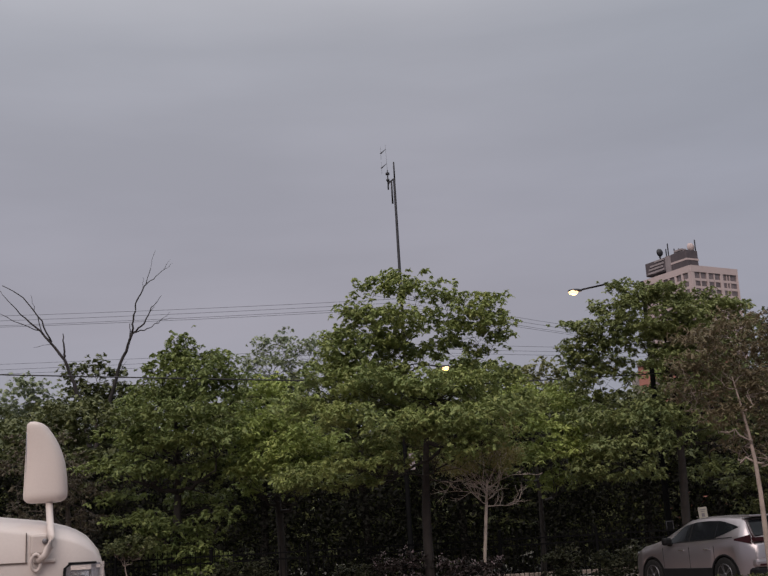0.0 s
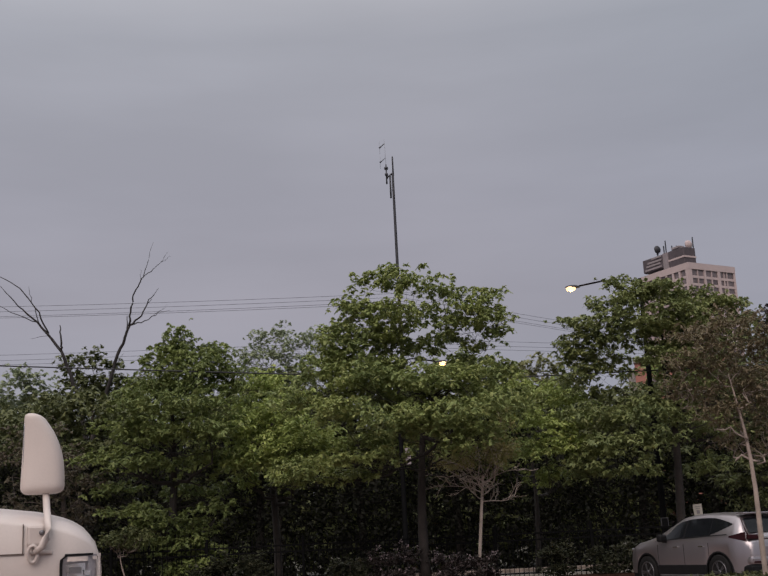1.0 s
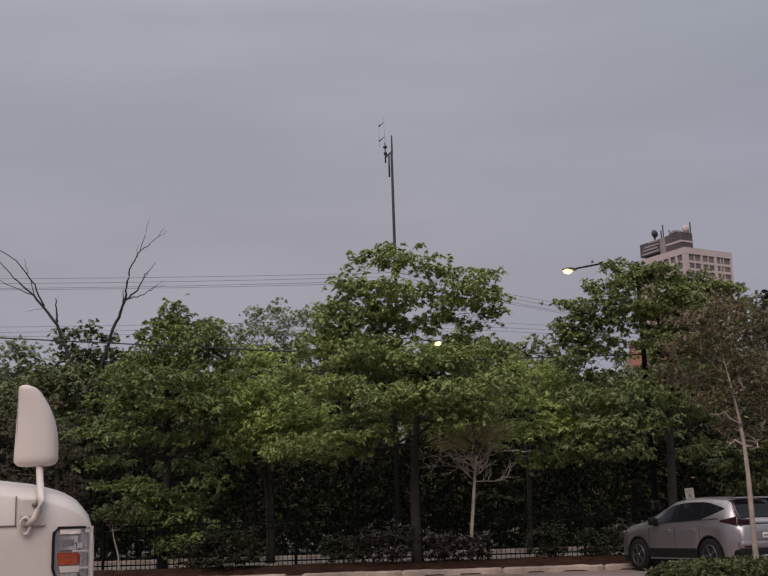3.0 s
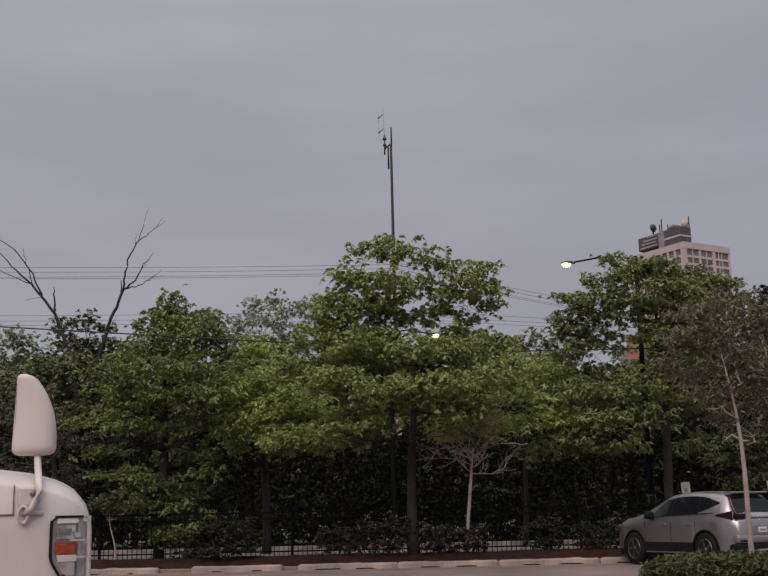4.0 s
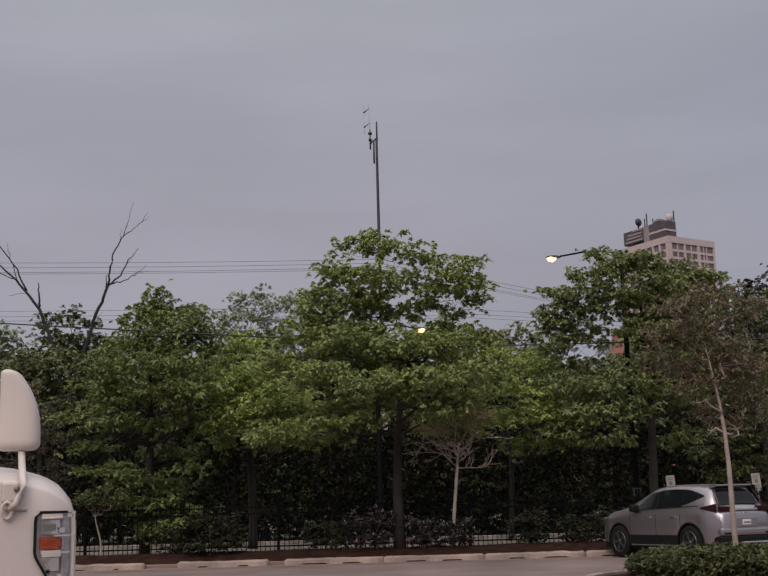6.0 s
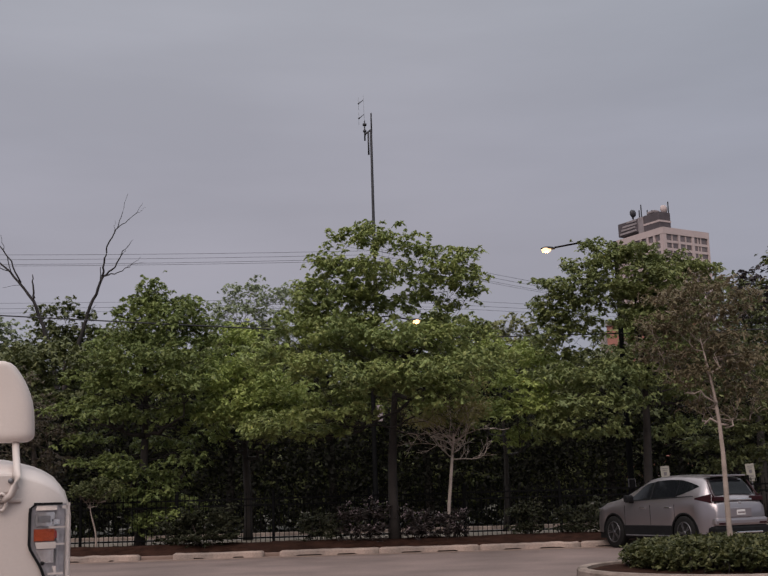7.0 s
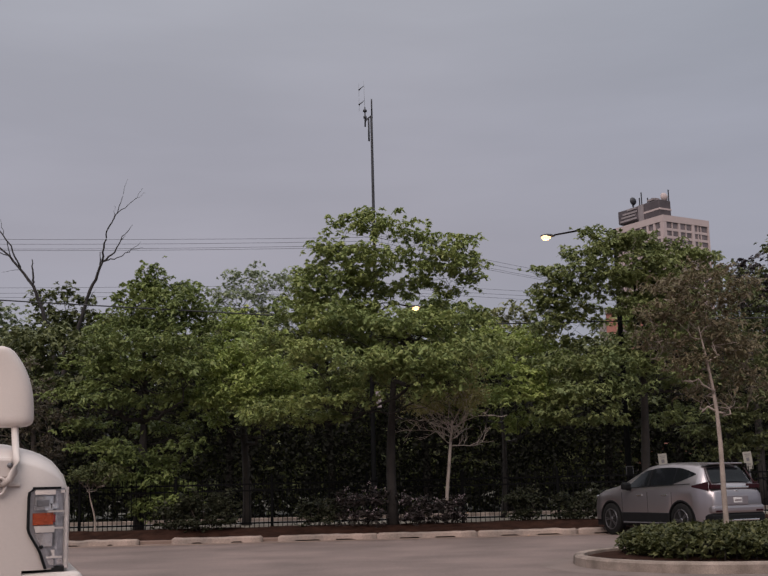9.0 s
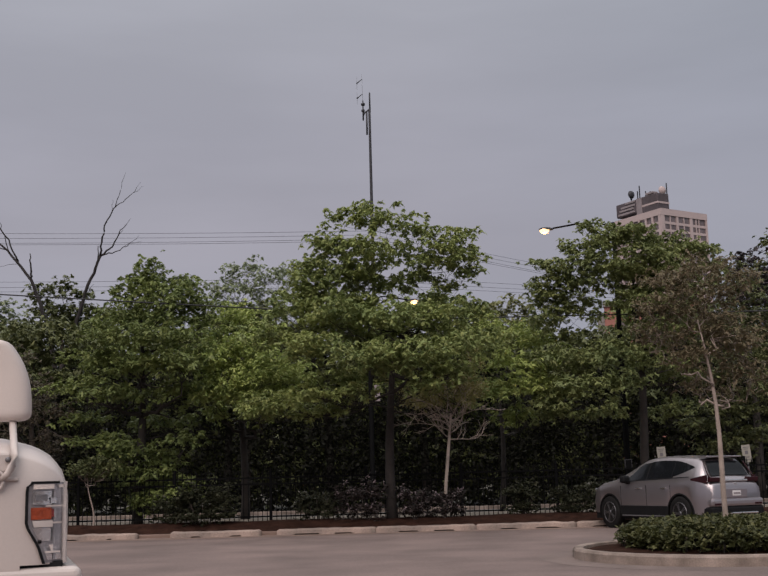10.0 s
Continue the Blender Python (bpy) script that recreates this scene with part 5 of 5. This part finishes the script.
def suv(x, y, turn):
    car = empty("car", x, y, 0.0, turn)
    xs = [-2.31 + 4.62 * i / 120 for i in range(121)]
    v, f = [], []
    for px in xs:
        s = car_section(px)
        v += [(px, a, b) for a, b in s] + [(px, -a, b) for a, b in s[-2::-1]]
    n = 15
    for i in range(len(xs) - 1):
        for k in range(n - 1):
            f.append((i * n + k, (i + 1) * n + k, (i + 1) * n + k + 1, i * n + k + 1))
    f.append(tuple(range(n)))
    f.append(tuple(range((len(xs) - 1) * n, len(xs) * n))[::-1])
    link("body", v, f, M_SILVER, car, True, "silver painted body")
    part("underbody", box(-2.05, 2.05, -0.80, 0.80, 0.22, 0.6), M_BLACK, car)

    def side_panel(name, spans, material, lo, hi, out, label="", parent=car):
        """A strip on both flanks between two shares of the height from belt to roof, x by x."""
        for sgn in (1, -1):
            pv, pf = [], []
            for i, px in enumerate(spans):
                s = car_section(px)
                (a0, b0), (a1, b1) = s[3], s[4]
                l, h = lo(px), hi(px)
                for t in (l, (l + h) / 2, h):
                    pv.append((px, sgn * (a0 + (a1 - a0) * t + out), b0 + (b1 - b0) * t))
                if i:
                    for k in range(2):
                        a = (i - 1) * 3 + k
                        pf.append((a, a + 3, a + 4, a + 1))
            link(name, pv, pf, material, parent, True, label)

    def span(a, b, m=14):
        return [a + (b - a) * i / m for i in range(m + 1)]

    side_panel("window_pillar", span(-1.1, 0.82, 24), M_BLACK, lambda px: 0.05, lambda px: min(0.93, max(0.1, (0.9 - px) / 0.62)), 0.003)
    front_hi = lambda px: min(0.93, max(0.1, (0.88 - px) / 0.62))
    side_panel("side_window", span(-0.1, 0.82), M_CARGLASS, lambda px: 0.06, front_hi, 0.006, "dark tinted glass")
    side_panel("side_window", span(-1.04, -0.16), M_CARGLASS, lambda px: 0.06, lambda px: 0.93, 0.006, "dark tinted glass")
    side_panel("side_window", span(-1.74, -1.06), M_CARGLASS, lambda px: 0.10 + 0.5 * max(0, (-1.06 - px) / 0.68) ** 1.6, lambda px: 0.93 - 0.27 * max(0, (-1.06 - px) / 0.68) ** 1.5, 0.006, "dark tinted glass")
    side_panel("window_trim", span(-1.66, 0.95, 20), M_BLACK, lambda px: 0.0, lambda px: 0.045, 0.008)

    def slope(name, x0, x1, inset, material, lift, label=""):
        """A pane on the sloping front or back, between two stations."""
        pv, pf = [], []
        steps = 6
        for i in range(steps + 1):
            px = x0 + (x1 - x0) * i / steps
            s = car_section(px)
            w, z = s[5][0] - inset, s[5][1]
            for t in (-1, -0.5, 0, 0.5, 1):
                pv.append((px + lift[0], w * t, z + 0.02 * (1 - t * t) + lift[1]))
            if i:
                for k in range(4):
                    a = (i - 1) * 5 + k
                    pf.append((a, a + 5, a + 6, a + 1))
        return link(name, pv, pf, material, car, True, label)

    slope("windscreen", 1.0, 0.4, 0.07, M_CARGLASS, (0.012, 0.02), "dark windscreen")
    slope("rear_window", -2.12, -1.88, 0.03, M_CARGLASS, (-0.03, 0.012), "dark rear window")
    part("spoiler", box(-2.0, -1.72, -0.58, 0.58, 1.585, 1.62, 0.012), M_SILVER, car)
    for sgn in (1, -1):
        # tail lamp: a tongue along the flank, a piece across the hatch and a strip up the pillar
        tv, tf = [], []
        for i in range(9):
            px = -1.72 - 0.5 * i / 8
            w, h = smooth_at(HALF, px) * 0.975 + 0.012, 0.016 + 0.08 * i / 8
            tv += [(px, sgn * w, 1.115 - h), (px, sgn * (w - 0.006), 1.115 + h)]
            if i:
                tf.append((2 * i - 2, 2 * i, 2 * i + 1, 2 * i - 1))
        tail = link("tail_lamp", tv, tf, M_REDLENS, car, True, "dark red tail lamp")
        part("lens", box(-2.29, -2.2, min(sgn * 0.42, sgn * 0.8), max(sgn * 0.42, sgn * 0.8), 1.05, 1.15, 0.015), M_REDLENS, tail)
        tube_part("lens", [(-2.24, sgn * 0.735, 1.1), (-2.12, sgn * 0.715, 1.25), (-1.95, sgn * 0.655, 1.5)], [0.024, 0.02, 0.012], M_REDLENS, tail, 8)
        part("headlight", box(1.82, 2.1, sgn * 0.70 - 0.09, sgn * 0.70 + 0.09, 0.85, 0.935, 0.03), M_REFLECTOR, car, "clear headlight")
        mirror = part("wing_mirror", box(0.44, 0.62, sgn * 1.04 - 0.12, sgn * 1.04 + 0.12, 1.06, 1.23, 0.05), M_BLACK, car)
        part("mirror_foot", box(0.5, 0.6, sgn * 0.93 - 0.05, sgn * 0.93 + 0.05, 1.04, 1.1, 0.01), M_BLACK, mirror)
        part("sill", box(-0.88, 0.88, sgn * 0.915 - 0.02, sgn * 0.915 + 0.02, 0.27, 0.54, 0.02), M_BLACK, car, "black lower cladding")
        part("sill_trim", box(-0.82, 0.82, sgn * 0.94 - 0.006, sgn * 0.94 + 0.006, 0.30, 0.325, 0.003), M_STEEL, car)
        for hx in (0.15, -0.78):
            part("door_handle", box(hx - 0.1, hx + 0.1, sgn * 0.935 - 0.012, sgn * 0.935 + 0.014, 0.92, 0.945, 0.008), M_CHROME, car)
        for sx in (-0.13, 0.86, -1.02):
            part("door_seam", box(sx - 0.004, sx + 0.004, sgn * 0.918 - 0.006, sgn * 0.918 + 0.006, 0.54, 1.0), M_BLACK, car)
        for c in WHEELS:
            arch_v, arch_f = [], []
            for i in range(17):
                a = math.pi * i / 16
                for r, o in ((0.43, 0.0), (0.43, 0.018), (0.472, 0.018), (0.477, 0.0)):
                    yy = sgn * (smooth_at(HALF, c + r * math.cos(a)) * 0.985 + o)
                    arch_v.append((c + r * math.cos(a), yy, 0.35 + r * math.sin(a)))
                if i:
                    for k in range(3):
                        q = (i - 1) * 4 + k
                        arch_f.append((q, q + 4, q + 5, q + 1))
            link("wheel_arch", arch_v, arch_f, M_BLACK, car, True, "black wheel-arch cladding")
            wheel = empty("wheel")
            wheel.parent = car
            wheel.matrix_local = pose(c, sgn * 0.82, 0.375)
            lathe("tyre", [(0.24, -0.11), (0.355, -0.115), (0.378, -0.09), (0.378, 0.09), (0.355, 0.115), (0.24, 0.11)], M_RUBBER, wheel, 28, "y")
            lathe("rim", [(0.245, sgn * 0.06), (0.25, sgn * 0.118), (0.225, sgn * 0.118), (0.22, sgn * 0.08), (0.05, sgn * 0.07)], M_ALLOY, wheel, 28, "y", closed=False)
            lathe("hub", [(0.055, sgn * 0.06), (0.055, sgn * 0.115), (0.02, sgn * 0.118)], M_ALLOY, wheel, 12, "y")
            lathe("brake_disc", [(0.19, sgn * 0.03), (0.19, sgn * 0.045)], M_BLACK, wheel, 20, "y")
            for k in range(5):
                for o in (-7, 7):
                    sp = part("spoke", box(0.04, 0.235, min(sgn * 0.085, sgn * 0.112), max(sgn * 0.085, sgn * 0.112), -0.014, 0.014, 0.004), M_ALLOY, wheel)
                    sp.matrix_local = pose(0, 0, 0, 0, 72 * k + o, 0)
    # the back: hatch trim, plate, bumper
    part("hatch_trim", box(-2.30, -2.24, -0.42, 0.42, 1.06, 1.1, 0.01), M_CHROME, car)
    part("badge", box(-2.315, -2.295, -0.05, 0.05, 0.99, 1.035, 0.006), M_CHROME, car)
    plate = part("number_plate", box(-2.335, -2.322, -0.135, 0.135, 0.75, 0.86, 0.004), M_PLATE, car, "pale number plate with a dark bar")
    part("plate_bar", box(-2.341, -2.336, -0.11, 0.11, 0.785, 0.82), M_LOUVRE, plate)
    part("plate_recess", box(-2.325, -2.2, -0.36, 0.36, 0.70, 0.91, 0.02), M_SILVER, car)
    bumper = part("rear_bumper", box(-2.37, -1.96, -0.84, 0.84, 0.52, 0.70, 0.06), M_SILVER, car)
    part("bumper_cladding", box(-2.36, -1.95, -0.86, 0.86, 0.30, 0.53, 0.05), M_BLACK, bumper, "black lower bumper")
    part("skid_strip", box(-2.385, -2.33, -0.62, 0.62, 0.36, 0.40, 0.012), M_CHROME, bumper)
    for sgn in (1, -1):
        part("reflector", box(-2.375, -2.3, sgn * 0.66 - 0.12, sgn * 0.66 + 0.12, 0.555, 0.60, 0.01), M_REDLENS, bumper)
        lathe("exhaust_tip", [(0.05, -0.06), (0.05, 0.02), (0.035, 0.0)], M_CHROME, bumper, 12, "y").matrix_local = pose(-2.36, sgn * 0.55, 0.29, 0, 0, 90)
    part("front_bumper", box(1.9, 2.27, -0.64, 0.64, 0.26, 0.42, 0.05), M_BLACK, car, "black lower front bumper")
    part("grille", box(2.2, 2.33, -0.5, 0.5, 0.58, 0.78, 0.03), M_BLACK, car)
    part("wiper", box(-2.17, -2.15, -0.3, 0.1, 1.12, 1.135), M_BLACK, car)
    car.scale = (0.882, 0.83, 0.945)
    return tagged(car, "silver crossover car parked nose-in at the mulch bed", "car")


suv(6.70, 25.9, 115.5)

# ---- white truck beside the camera ----
NOSE, FLANK, TRUCK_HALF, HEADING = -1.382, 5.84, 1.14, 18.0
HOOD_TOP = [(0.0, 1.265), (0.02, 1.325), (0.055, 1.365), (0.1, 1.395), (0.16, 1.42), (0.27, 1.448), (0.5, 1.478), (1.0, 1.53), (1.7, 1.62)]


def corner(u):
    """How far the flank is drawn in at u metres behind the nose."""
    t = max(0.0, 1 - u / 0.2)
    return 0.075 * t * t


def truck():
    t = empty("truck")
    t.matrix_world = pose(NOSE, FLANK, 0, 0, 0, HEADING) @ pose(0, TRUCK_HALF, 0)
    us = [0.0, 0.008, 0.02, 0.035, 0.055, 0.08, 0.11, 0.15, 0.2, 0.27, 0.36, 0.5, 0.7, 1.0, 1.35, 1.7]
    v, f = [], []
    rows = 0
    for u in us:
        top = smooth_top(u)
        w = TRUCK_HALF - corner(u)
        half = []
        for zz in (0.905, 0.95, 1.0, 1.1, 1.18):
            half.append((w, min(zz, top - 0.09)))
        for k in range(1, 9):
            a = math.pi / 2 * k / 8
            half.append((w - 0.34 * (1 - math.cos(a)), top - 0.085 + 0.085 * math.sin(a)))
        half.append((0.45, top + 0.03))
        half.append((0, top + 0.04))
        line = [(-u, -a, b) for a, b in half] + [(-u, a, b) for a, b in half[-2::-1]]
        rows = len(line)
        v += line
    for i in range(len(us) - 1):
        for k in range(rows - 1):
            f.append((i * rows + k, i * rows + k + 1, (i + 1) * rows + k + 1, (i + 1) * rows + k))
    f.append(tuple(range(rows))[::-1])
    hood = link("hood", v, f, M_WHITE, t, True, "white painted tilting hood")
    part("grille", box(-0.02, 0.015, -0.62, 0.62, 0.86, 1.26, 0.012), M_BLACK, t, "black grille")
    # seam between hood and fender, with the latch on it
    part("seam", box(-1.65, -0.335, -TRUCK_HALF - 0.0035, -TRUCK_HALF + 0.01, 1.269, 1.274), M_SEAM, hood)
    part("seam", box(-0.342, -0.338, -TRUCK_HALF - 0.003, -TRUCK_HALF + 0.01, 1.274, 1.40), M_SEAM, hood)
    part("mirror_mount", box(-0.325, -0.245, -TRUCK_HALF - 0.022, -TRUCK_HALF + 0.04, 1.3, 1.395, 0.014), M_WHITE, hood)
    lathe("bolt", [(0.012, 0.0), (0.012, -0.012), (0.004, -0.016)], M_STEEL, hood, 10, "y").location = (-0.262, -TRUCK_HALF - 0.022, 1.36)
    latch = [(-0.298 + 0.02 * math.cos(a), -TRUCK_HALF - 0.024 - 0.008 * math.sin(a), 1.27 + 0.036 * math.sin(a)) for a in (2 * math.pi * k / 16 for k in range(17))]
    tube_part("latch_loop", latch, [0.0075] * 17, M_MIRROR_WHITE, hood, 8, "pale latch loop")
    part("latch_plate", box(-0.31, -0.215, -TRUCK_HALF - 0.012, -TRUCK_HALF + 0.01, 1.268, 1.284, 0.004), M_MIRROR_WHITE, hood)

    # headlight: a wrapped lamp with a dark gasket, bright bowls, an amber block and a clear cover
    def wrap(name, z0, z1, back0, back1, out, material, parent, front=0.018, nz=5, nu=9, label=""):
        pv, pf = [], []
        for j in range(nz + 1):
            s = j / nz
            z, back = z0 + (z1 - z0) * s, back0 + (back1 - back0) * s
            for i in range(nu + 1):
                u = front + (back - front) * (i / nu) ** 1.4
                pv.append((-u + out * 0.6, -(TRUCK_HALF - corner(u)) - out, z))
        for j in range(nz):
            for i in range(nu):
                a = j * (nu + 1) + i
                pf.append((a, a + 1, a + nu + 2, a + nu + 1))
        ob = link(name, pv, pf, material, parent, True, label)
        return ob

    lamp = empty("headlight")
    lamp.parent = t
    tagged(lamp, "clear wrapped headlight with an amber block")
    def edge_at(z):
        """How far back the lamp reaches at this height: a slanted foot, a rounded upper corner."""
        return curve_at([(0.908, 0.112), (0.985, 0.138), (1.06, 0.183), (1.085, 0.19), (1.23, 0.19), (1.246, 0.186), (1.256, 0.176), (1.262, 0.155)], z)

    def strip(name, z0, z1, ahead, behind, out, material, label="", nz=16, nu=4):
        pv, pf = [], []
        for j in range(nz + 1):
            z = z0 + (z1 - z0) * j / nz
            a, b = ahead(z), behind(z)
            for i in range(nu + 1):
                u = a + (b - a) * i / nu
                pv.append((-u + out * 0.6, -(TRUCK_HALF - corner(u)) - out, z))
        for j in range(nz):
            for i in range(nu):
                a = j * (nu + 1) + i
                pf.append((a, a + 1, a + nu + 2, a + nu + 1))
        return link(name, pv, pf, material, lamp, True, label)

    strip("housing", 0.912, 1.258, lambda z: 0.024, lambda z: edge_at(z) - 0.004, 0.004, M_HOUSING, "grey reflector housing", nu=8)
    strip("gasket", 0.908, 1.262, lambda z: edge_at(z) - 0.013, edge_at, 0.009, M_BLACK, "black rubber gasket")
    strip("gasket", 1.253, 1.2635, lambda z: 0.045, lambda z: 0.168, 0.01, M_BLACK, nz=3, nu=8)
    strip("rim", 0.912, 1.262, lambda z: 0.012, lambda z: 0.024, 0.012, M_WHITE)
    bowl = lambda *a, front=0.078: wrap("bowl", *a, M_REFLECTOR, lamp, nz=3, front=front)
    bowl(1.162, 1.222, 0.16, 0.16, 0.010)
    bowl(1.005, 1.062, 0.125, 0.158, 0.009)
    bowl(0.924, 0.95, 0.09, 0.1, 0.009, front=0.03)
    wrap("bowl", 1.168, 1.19, 0.085, 0.085, 0.014, M_REFLECTOR, lamp, front=0.058, nz=3)
    wrap("amber_block", 1.098, 1.15, 0.166, 0.168, 0.012, M_AMBER, lamp, front=0.078, label="amber turn-signal block")
    wrap("side_marker", 1.108, 1.142, 0.076, 0.076, 0.010, M_LENSRED, lamp, front=0.062, nu=3, label="small red marker")
    wrap("ledge", 1.153, 1.16, 0.11, 0.11, 0.02, M_WHITE, lamp, front=0.03)
    wrap("ledge", 1.066, 1.094, 0.158, 0.166, 0.02, M_WHITE, lamp, front=0.078)
    wrap("ledge", 1.08, 1.088, 0.08, 0.08, 0.022, M_WHITE, lamp, front=0.04)
    wrap("ledge", 1.23, 1.25, 0.162, 0.16, 0.016, M_WHITE, lamp, front=0.072)
    wrap("ledge", 1.236, 1.25, 0.05, 0.05, 0.016, M_WHITE, lamp, front=0.03)
    wrap("ledge", 0.954, 0.962, 0.105, 0.108, 0.016, M_WHITE, lamp, front=0.04)
    wrap("prism", 0.962, 0.99, 0.078, 0.088, 0.014, M_WHITE, lamp, front=0.07)
    wrap("divider", 0.925, 1.244, 0.068, 0.068, 0.012, M_HOUSING, lamp, front=0.058, nu=3)
    wrap("inner_shade", 1.178, 1.206, 0.15, 0.15, 0.014, M_STEEL, lamp, front=0.098, nu=5)
    bulb = lathe("bulb", [(0.002, -0.008), (0.006, -0.007), (0.010, -0.004), (0.012, 0.0)], M_BLACK, lamp, 12, "y")
    bulb.location = (-0.085, -(TRUCK_HALF - corner(0.085)) - 0.004, 1.188)
    bulb2 = lathe("bulb", [(0.002, -0.008), (0.006, -0.007), (0.009, -0.004), (0.011, 0.0)], M_BLACK, lamp, 12, "y")
    bulb2.location = (-0.12, -(TRUCK_HALF - corner(0.12)) - 0.004, 1.005)
    for z0, z1, b0, b1 in ((0.916, 0.985, 0.1, 0.124), (0.985, 1.075, 0.124, 0.172), (1.075, 1.25, 0.172, 0.172)):
        cover = wrap("cover", z0, z1, b0, b1, 0.02, M_LENS, lamp, nz=2, label="clear cover")
        cover.visible_shadow = False
    # bumper, fender, wheel, cab
    bumper = part("bumper", box(-0.5, 0.062, -TRUCK_HALF - 0.01, TRUCK_HALF + 0.01, 0.48, 0.893, 0.035, segments=4), M_WHITE, t, "white painted bumper")
    part("bumper_gap", box(-0.6, -0.02, -TRUCK_HALF + 0.03, TRUCK_HALF - 0.03, 0.87, 0.918), M_BLACK, t)
    part("tow_slot", box(0.04, 0.067, -0.5, 0.5, 0.58, 0.7), M_BLACK, bumper)
    fv, ff = [], []
    for i in range(25):
        u = 0.2 + 1.5 * i / 24
        low = 0.5 if abs(u - 1.1) > 0.58 else max(0.5, 0.5 + math.sqrt(0.58**2 - (u - 1.1) ** 2))
        fv += [(-u, -TRUCK_HALF, low), (-u, -TRUCK_HALF, 0.905), (-u, -TRUCK_HALF + 0.25, low)]
        if i:
            a = (i - 1) * 3
            ff += [(a, a + 3, a + 4, a + 1), (a, a + 2, a + 5, a + 3)]
    for sgn, nm in ((1, "fender"), (-1, "fender")):
        link(nm, [(a, b * sgn, c) for a, b, c in fv], ff, M_WHITE, t, True)
        wheel = empty("wheel")
        wheel.parent = t
        wheel.matrix_local = pose(-1.1, -sgn * 0.95, 0.5)
        lathe("tyre", [(0.29, -0.13), (0.47, -0.13), (0.5, -0.1), (0.5, 0.1), (0.47, 0.13), (0.29, 0.13)], M_RUBBER, wheel, 32, "y")
        lathe("rim", [(0.29, -0.12), (0.27, -0.08), (0.14, -0.02), (0.12, -0.12), (0.04, -0.13)], M_STEEL, wheel, 28, "y")
    part("cab", box(-3.5, -1.7, -1.16, 1.16, 0.75, 2.55, 0.14, segments=4), M_WHITE, t, "white truck cab")
    part("windscreen", box(-1.72, -1.694, -0.98, 0.98, 1.72, 2.36, 0.01), M_CARGLASS, t)
    for sgn in (1, -1):
        door = part("cab_door", box(-2.9, -1.95, sgn * 1.165 - 0.012, sgn * 1.165 + 0.012, 0.85, 2.4, 0.01), M_WHITE, t)
        part("window", box(-2.75, -2.05, sgn * 1.178 - 0.006, sgn * 1.178 + 0.006, 1.62, 2.28, 0.004), M_CARGLASS, door)
    part("cargo_body", box(-9.0, -3.62, -1.22, 1.22, 1.0, 3.5, 0.03), M_WHITE, t, "white cargo body")
    part("chassis", box(-9.0, -0.4, -0.45, 0.45, 0.55, 0.85), M_BLACK, t)
    for sgn in (1, -1):
        wheel = empty("wheel")
        wheel.parent = t
        wheel.matrix_local = pose(-7.0, -sgn * 0.9, 0.5)
        lathe("tyre", [(0.29, -0.25), (0.47, -0.25), (0.5, -0.2), (0.5, 0.2), (0.47, 0.25), (0.29, 0.25)], M_RUBBER, wheel, 32, "y")
    # mirror on the hood: a moulded shell on a bent arm
    mir = empty("hood_mirror")
    mir.parent = t
    mir.matrix_local = pose(-0.262, -TRUCK_HALF + 0.34, 1.735, 0, 0, -12)
    profile = []
    steps = (0.0, 0.008, 0.025, 0.05, 0.085, 0.13, 0.2, 0.3, 0.4, 0.5, 0.6, 0.7, 0.78, 0.85, 0.9, 0.94, 0.97, 0.99, 1.0)
    for s in steps:
        z = -0.19 + 0.385 * s
        right = 0.103 - 0.118 * max(0.0, (s - 0.12) / 0.88) ** 2.6
        left = -0.098 + 0.016 * s
        low, high = max(0.0, 1 - s / 0.1), max(0.0, 1 - (1 - s) / 0.06)
        e = math.sqrt(max(0.0, 1 - max(low, high) ** 2.4))
        profile.append((z, left + 0.032 * (1 - e), right - 0.05 * (1 - e), 0.25 + 0.75 * e))
    sv, sf = [], []
    ring = 28
    for z, left, right, e in profile:
        c, h = (left + right) / 2, (right - left) / 2
        for k in range(ring):
            a = 2 * math.pi * k / ring
            ca, sa = math.cos(a), math.sin(a)
            sv.append((c + h * math.copysign(abs(ca) ** 0.62, ca), 0.062 * e * math.copysign(abs(sa) ** 0.7, sa), z))
    for i in range(len(steps) - 1):
        for k in range(ring):
            a, b = i * ring + k, i * ring + (k + 1) % ring
            sf.append((a, b, b + ring, a + ring))
    sf.append(tuple(range(ring))[::-1])
    sf.append(tuple(range((len(steps) - 1) * ring, len(steps) * ring)))
    shell = link("mirror_shell", sv, sf, M_MIRROR_WHITE, mir, True, "white moulded mirror shell")
    part("mirror_glass", box(-0.08, -0.076, -0.045, 0.045, -0.14, 0.14, 0.0015), M_CHROME, mir, "mirror glass")
    bends = ((0.02, 0, -0.175), (0.028, -0.03, -0.215), (0.042, -0.09, -0.25), (0.062, -0.18, -0.28), (0.082, -0.27, -0.305), (0.097, -0.335, -0.33), (0.102, -0.362, -0.36), (0.098, -0.37, -0.4), (0.08, -0.37, -0.435), (0.05, -0.365, -0.46))
    tube_part("arm", bends, [0.0165] * 8 + [0.015, 0.012], M_MIRROR_WHITE, mir, 12, "bent white arm")
    return tagged(t, "white delivery truck with a hood-mounted mirror", "truck")


def smooth_top(u):
    return curve_at(HOOD_TOP, u)


truck()
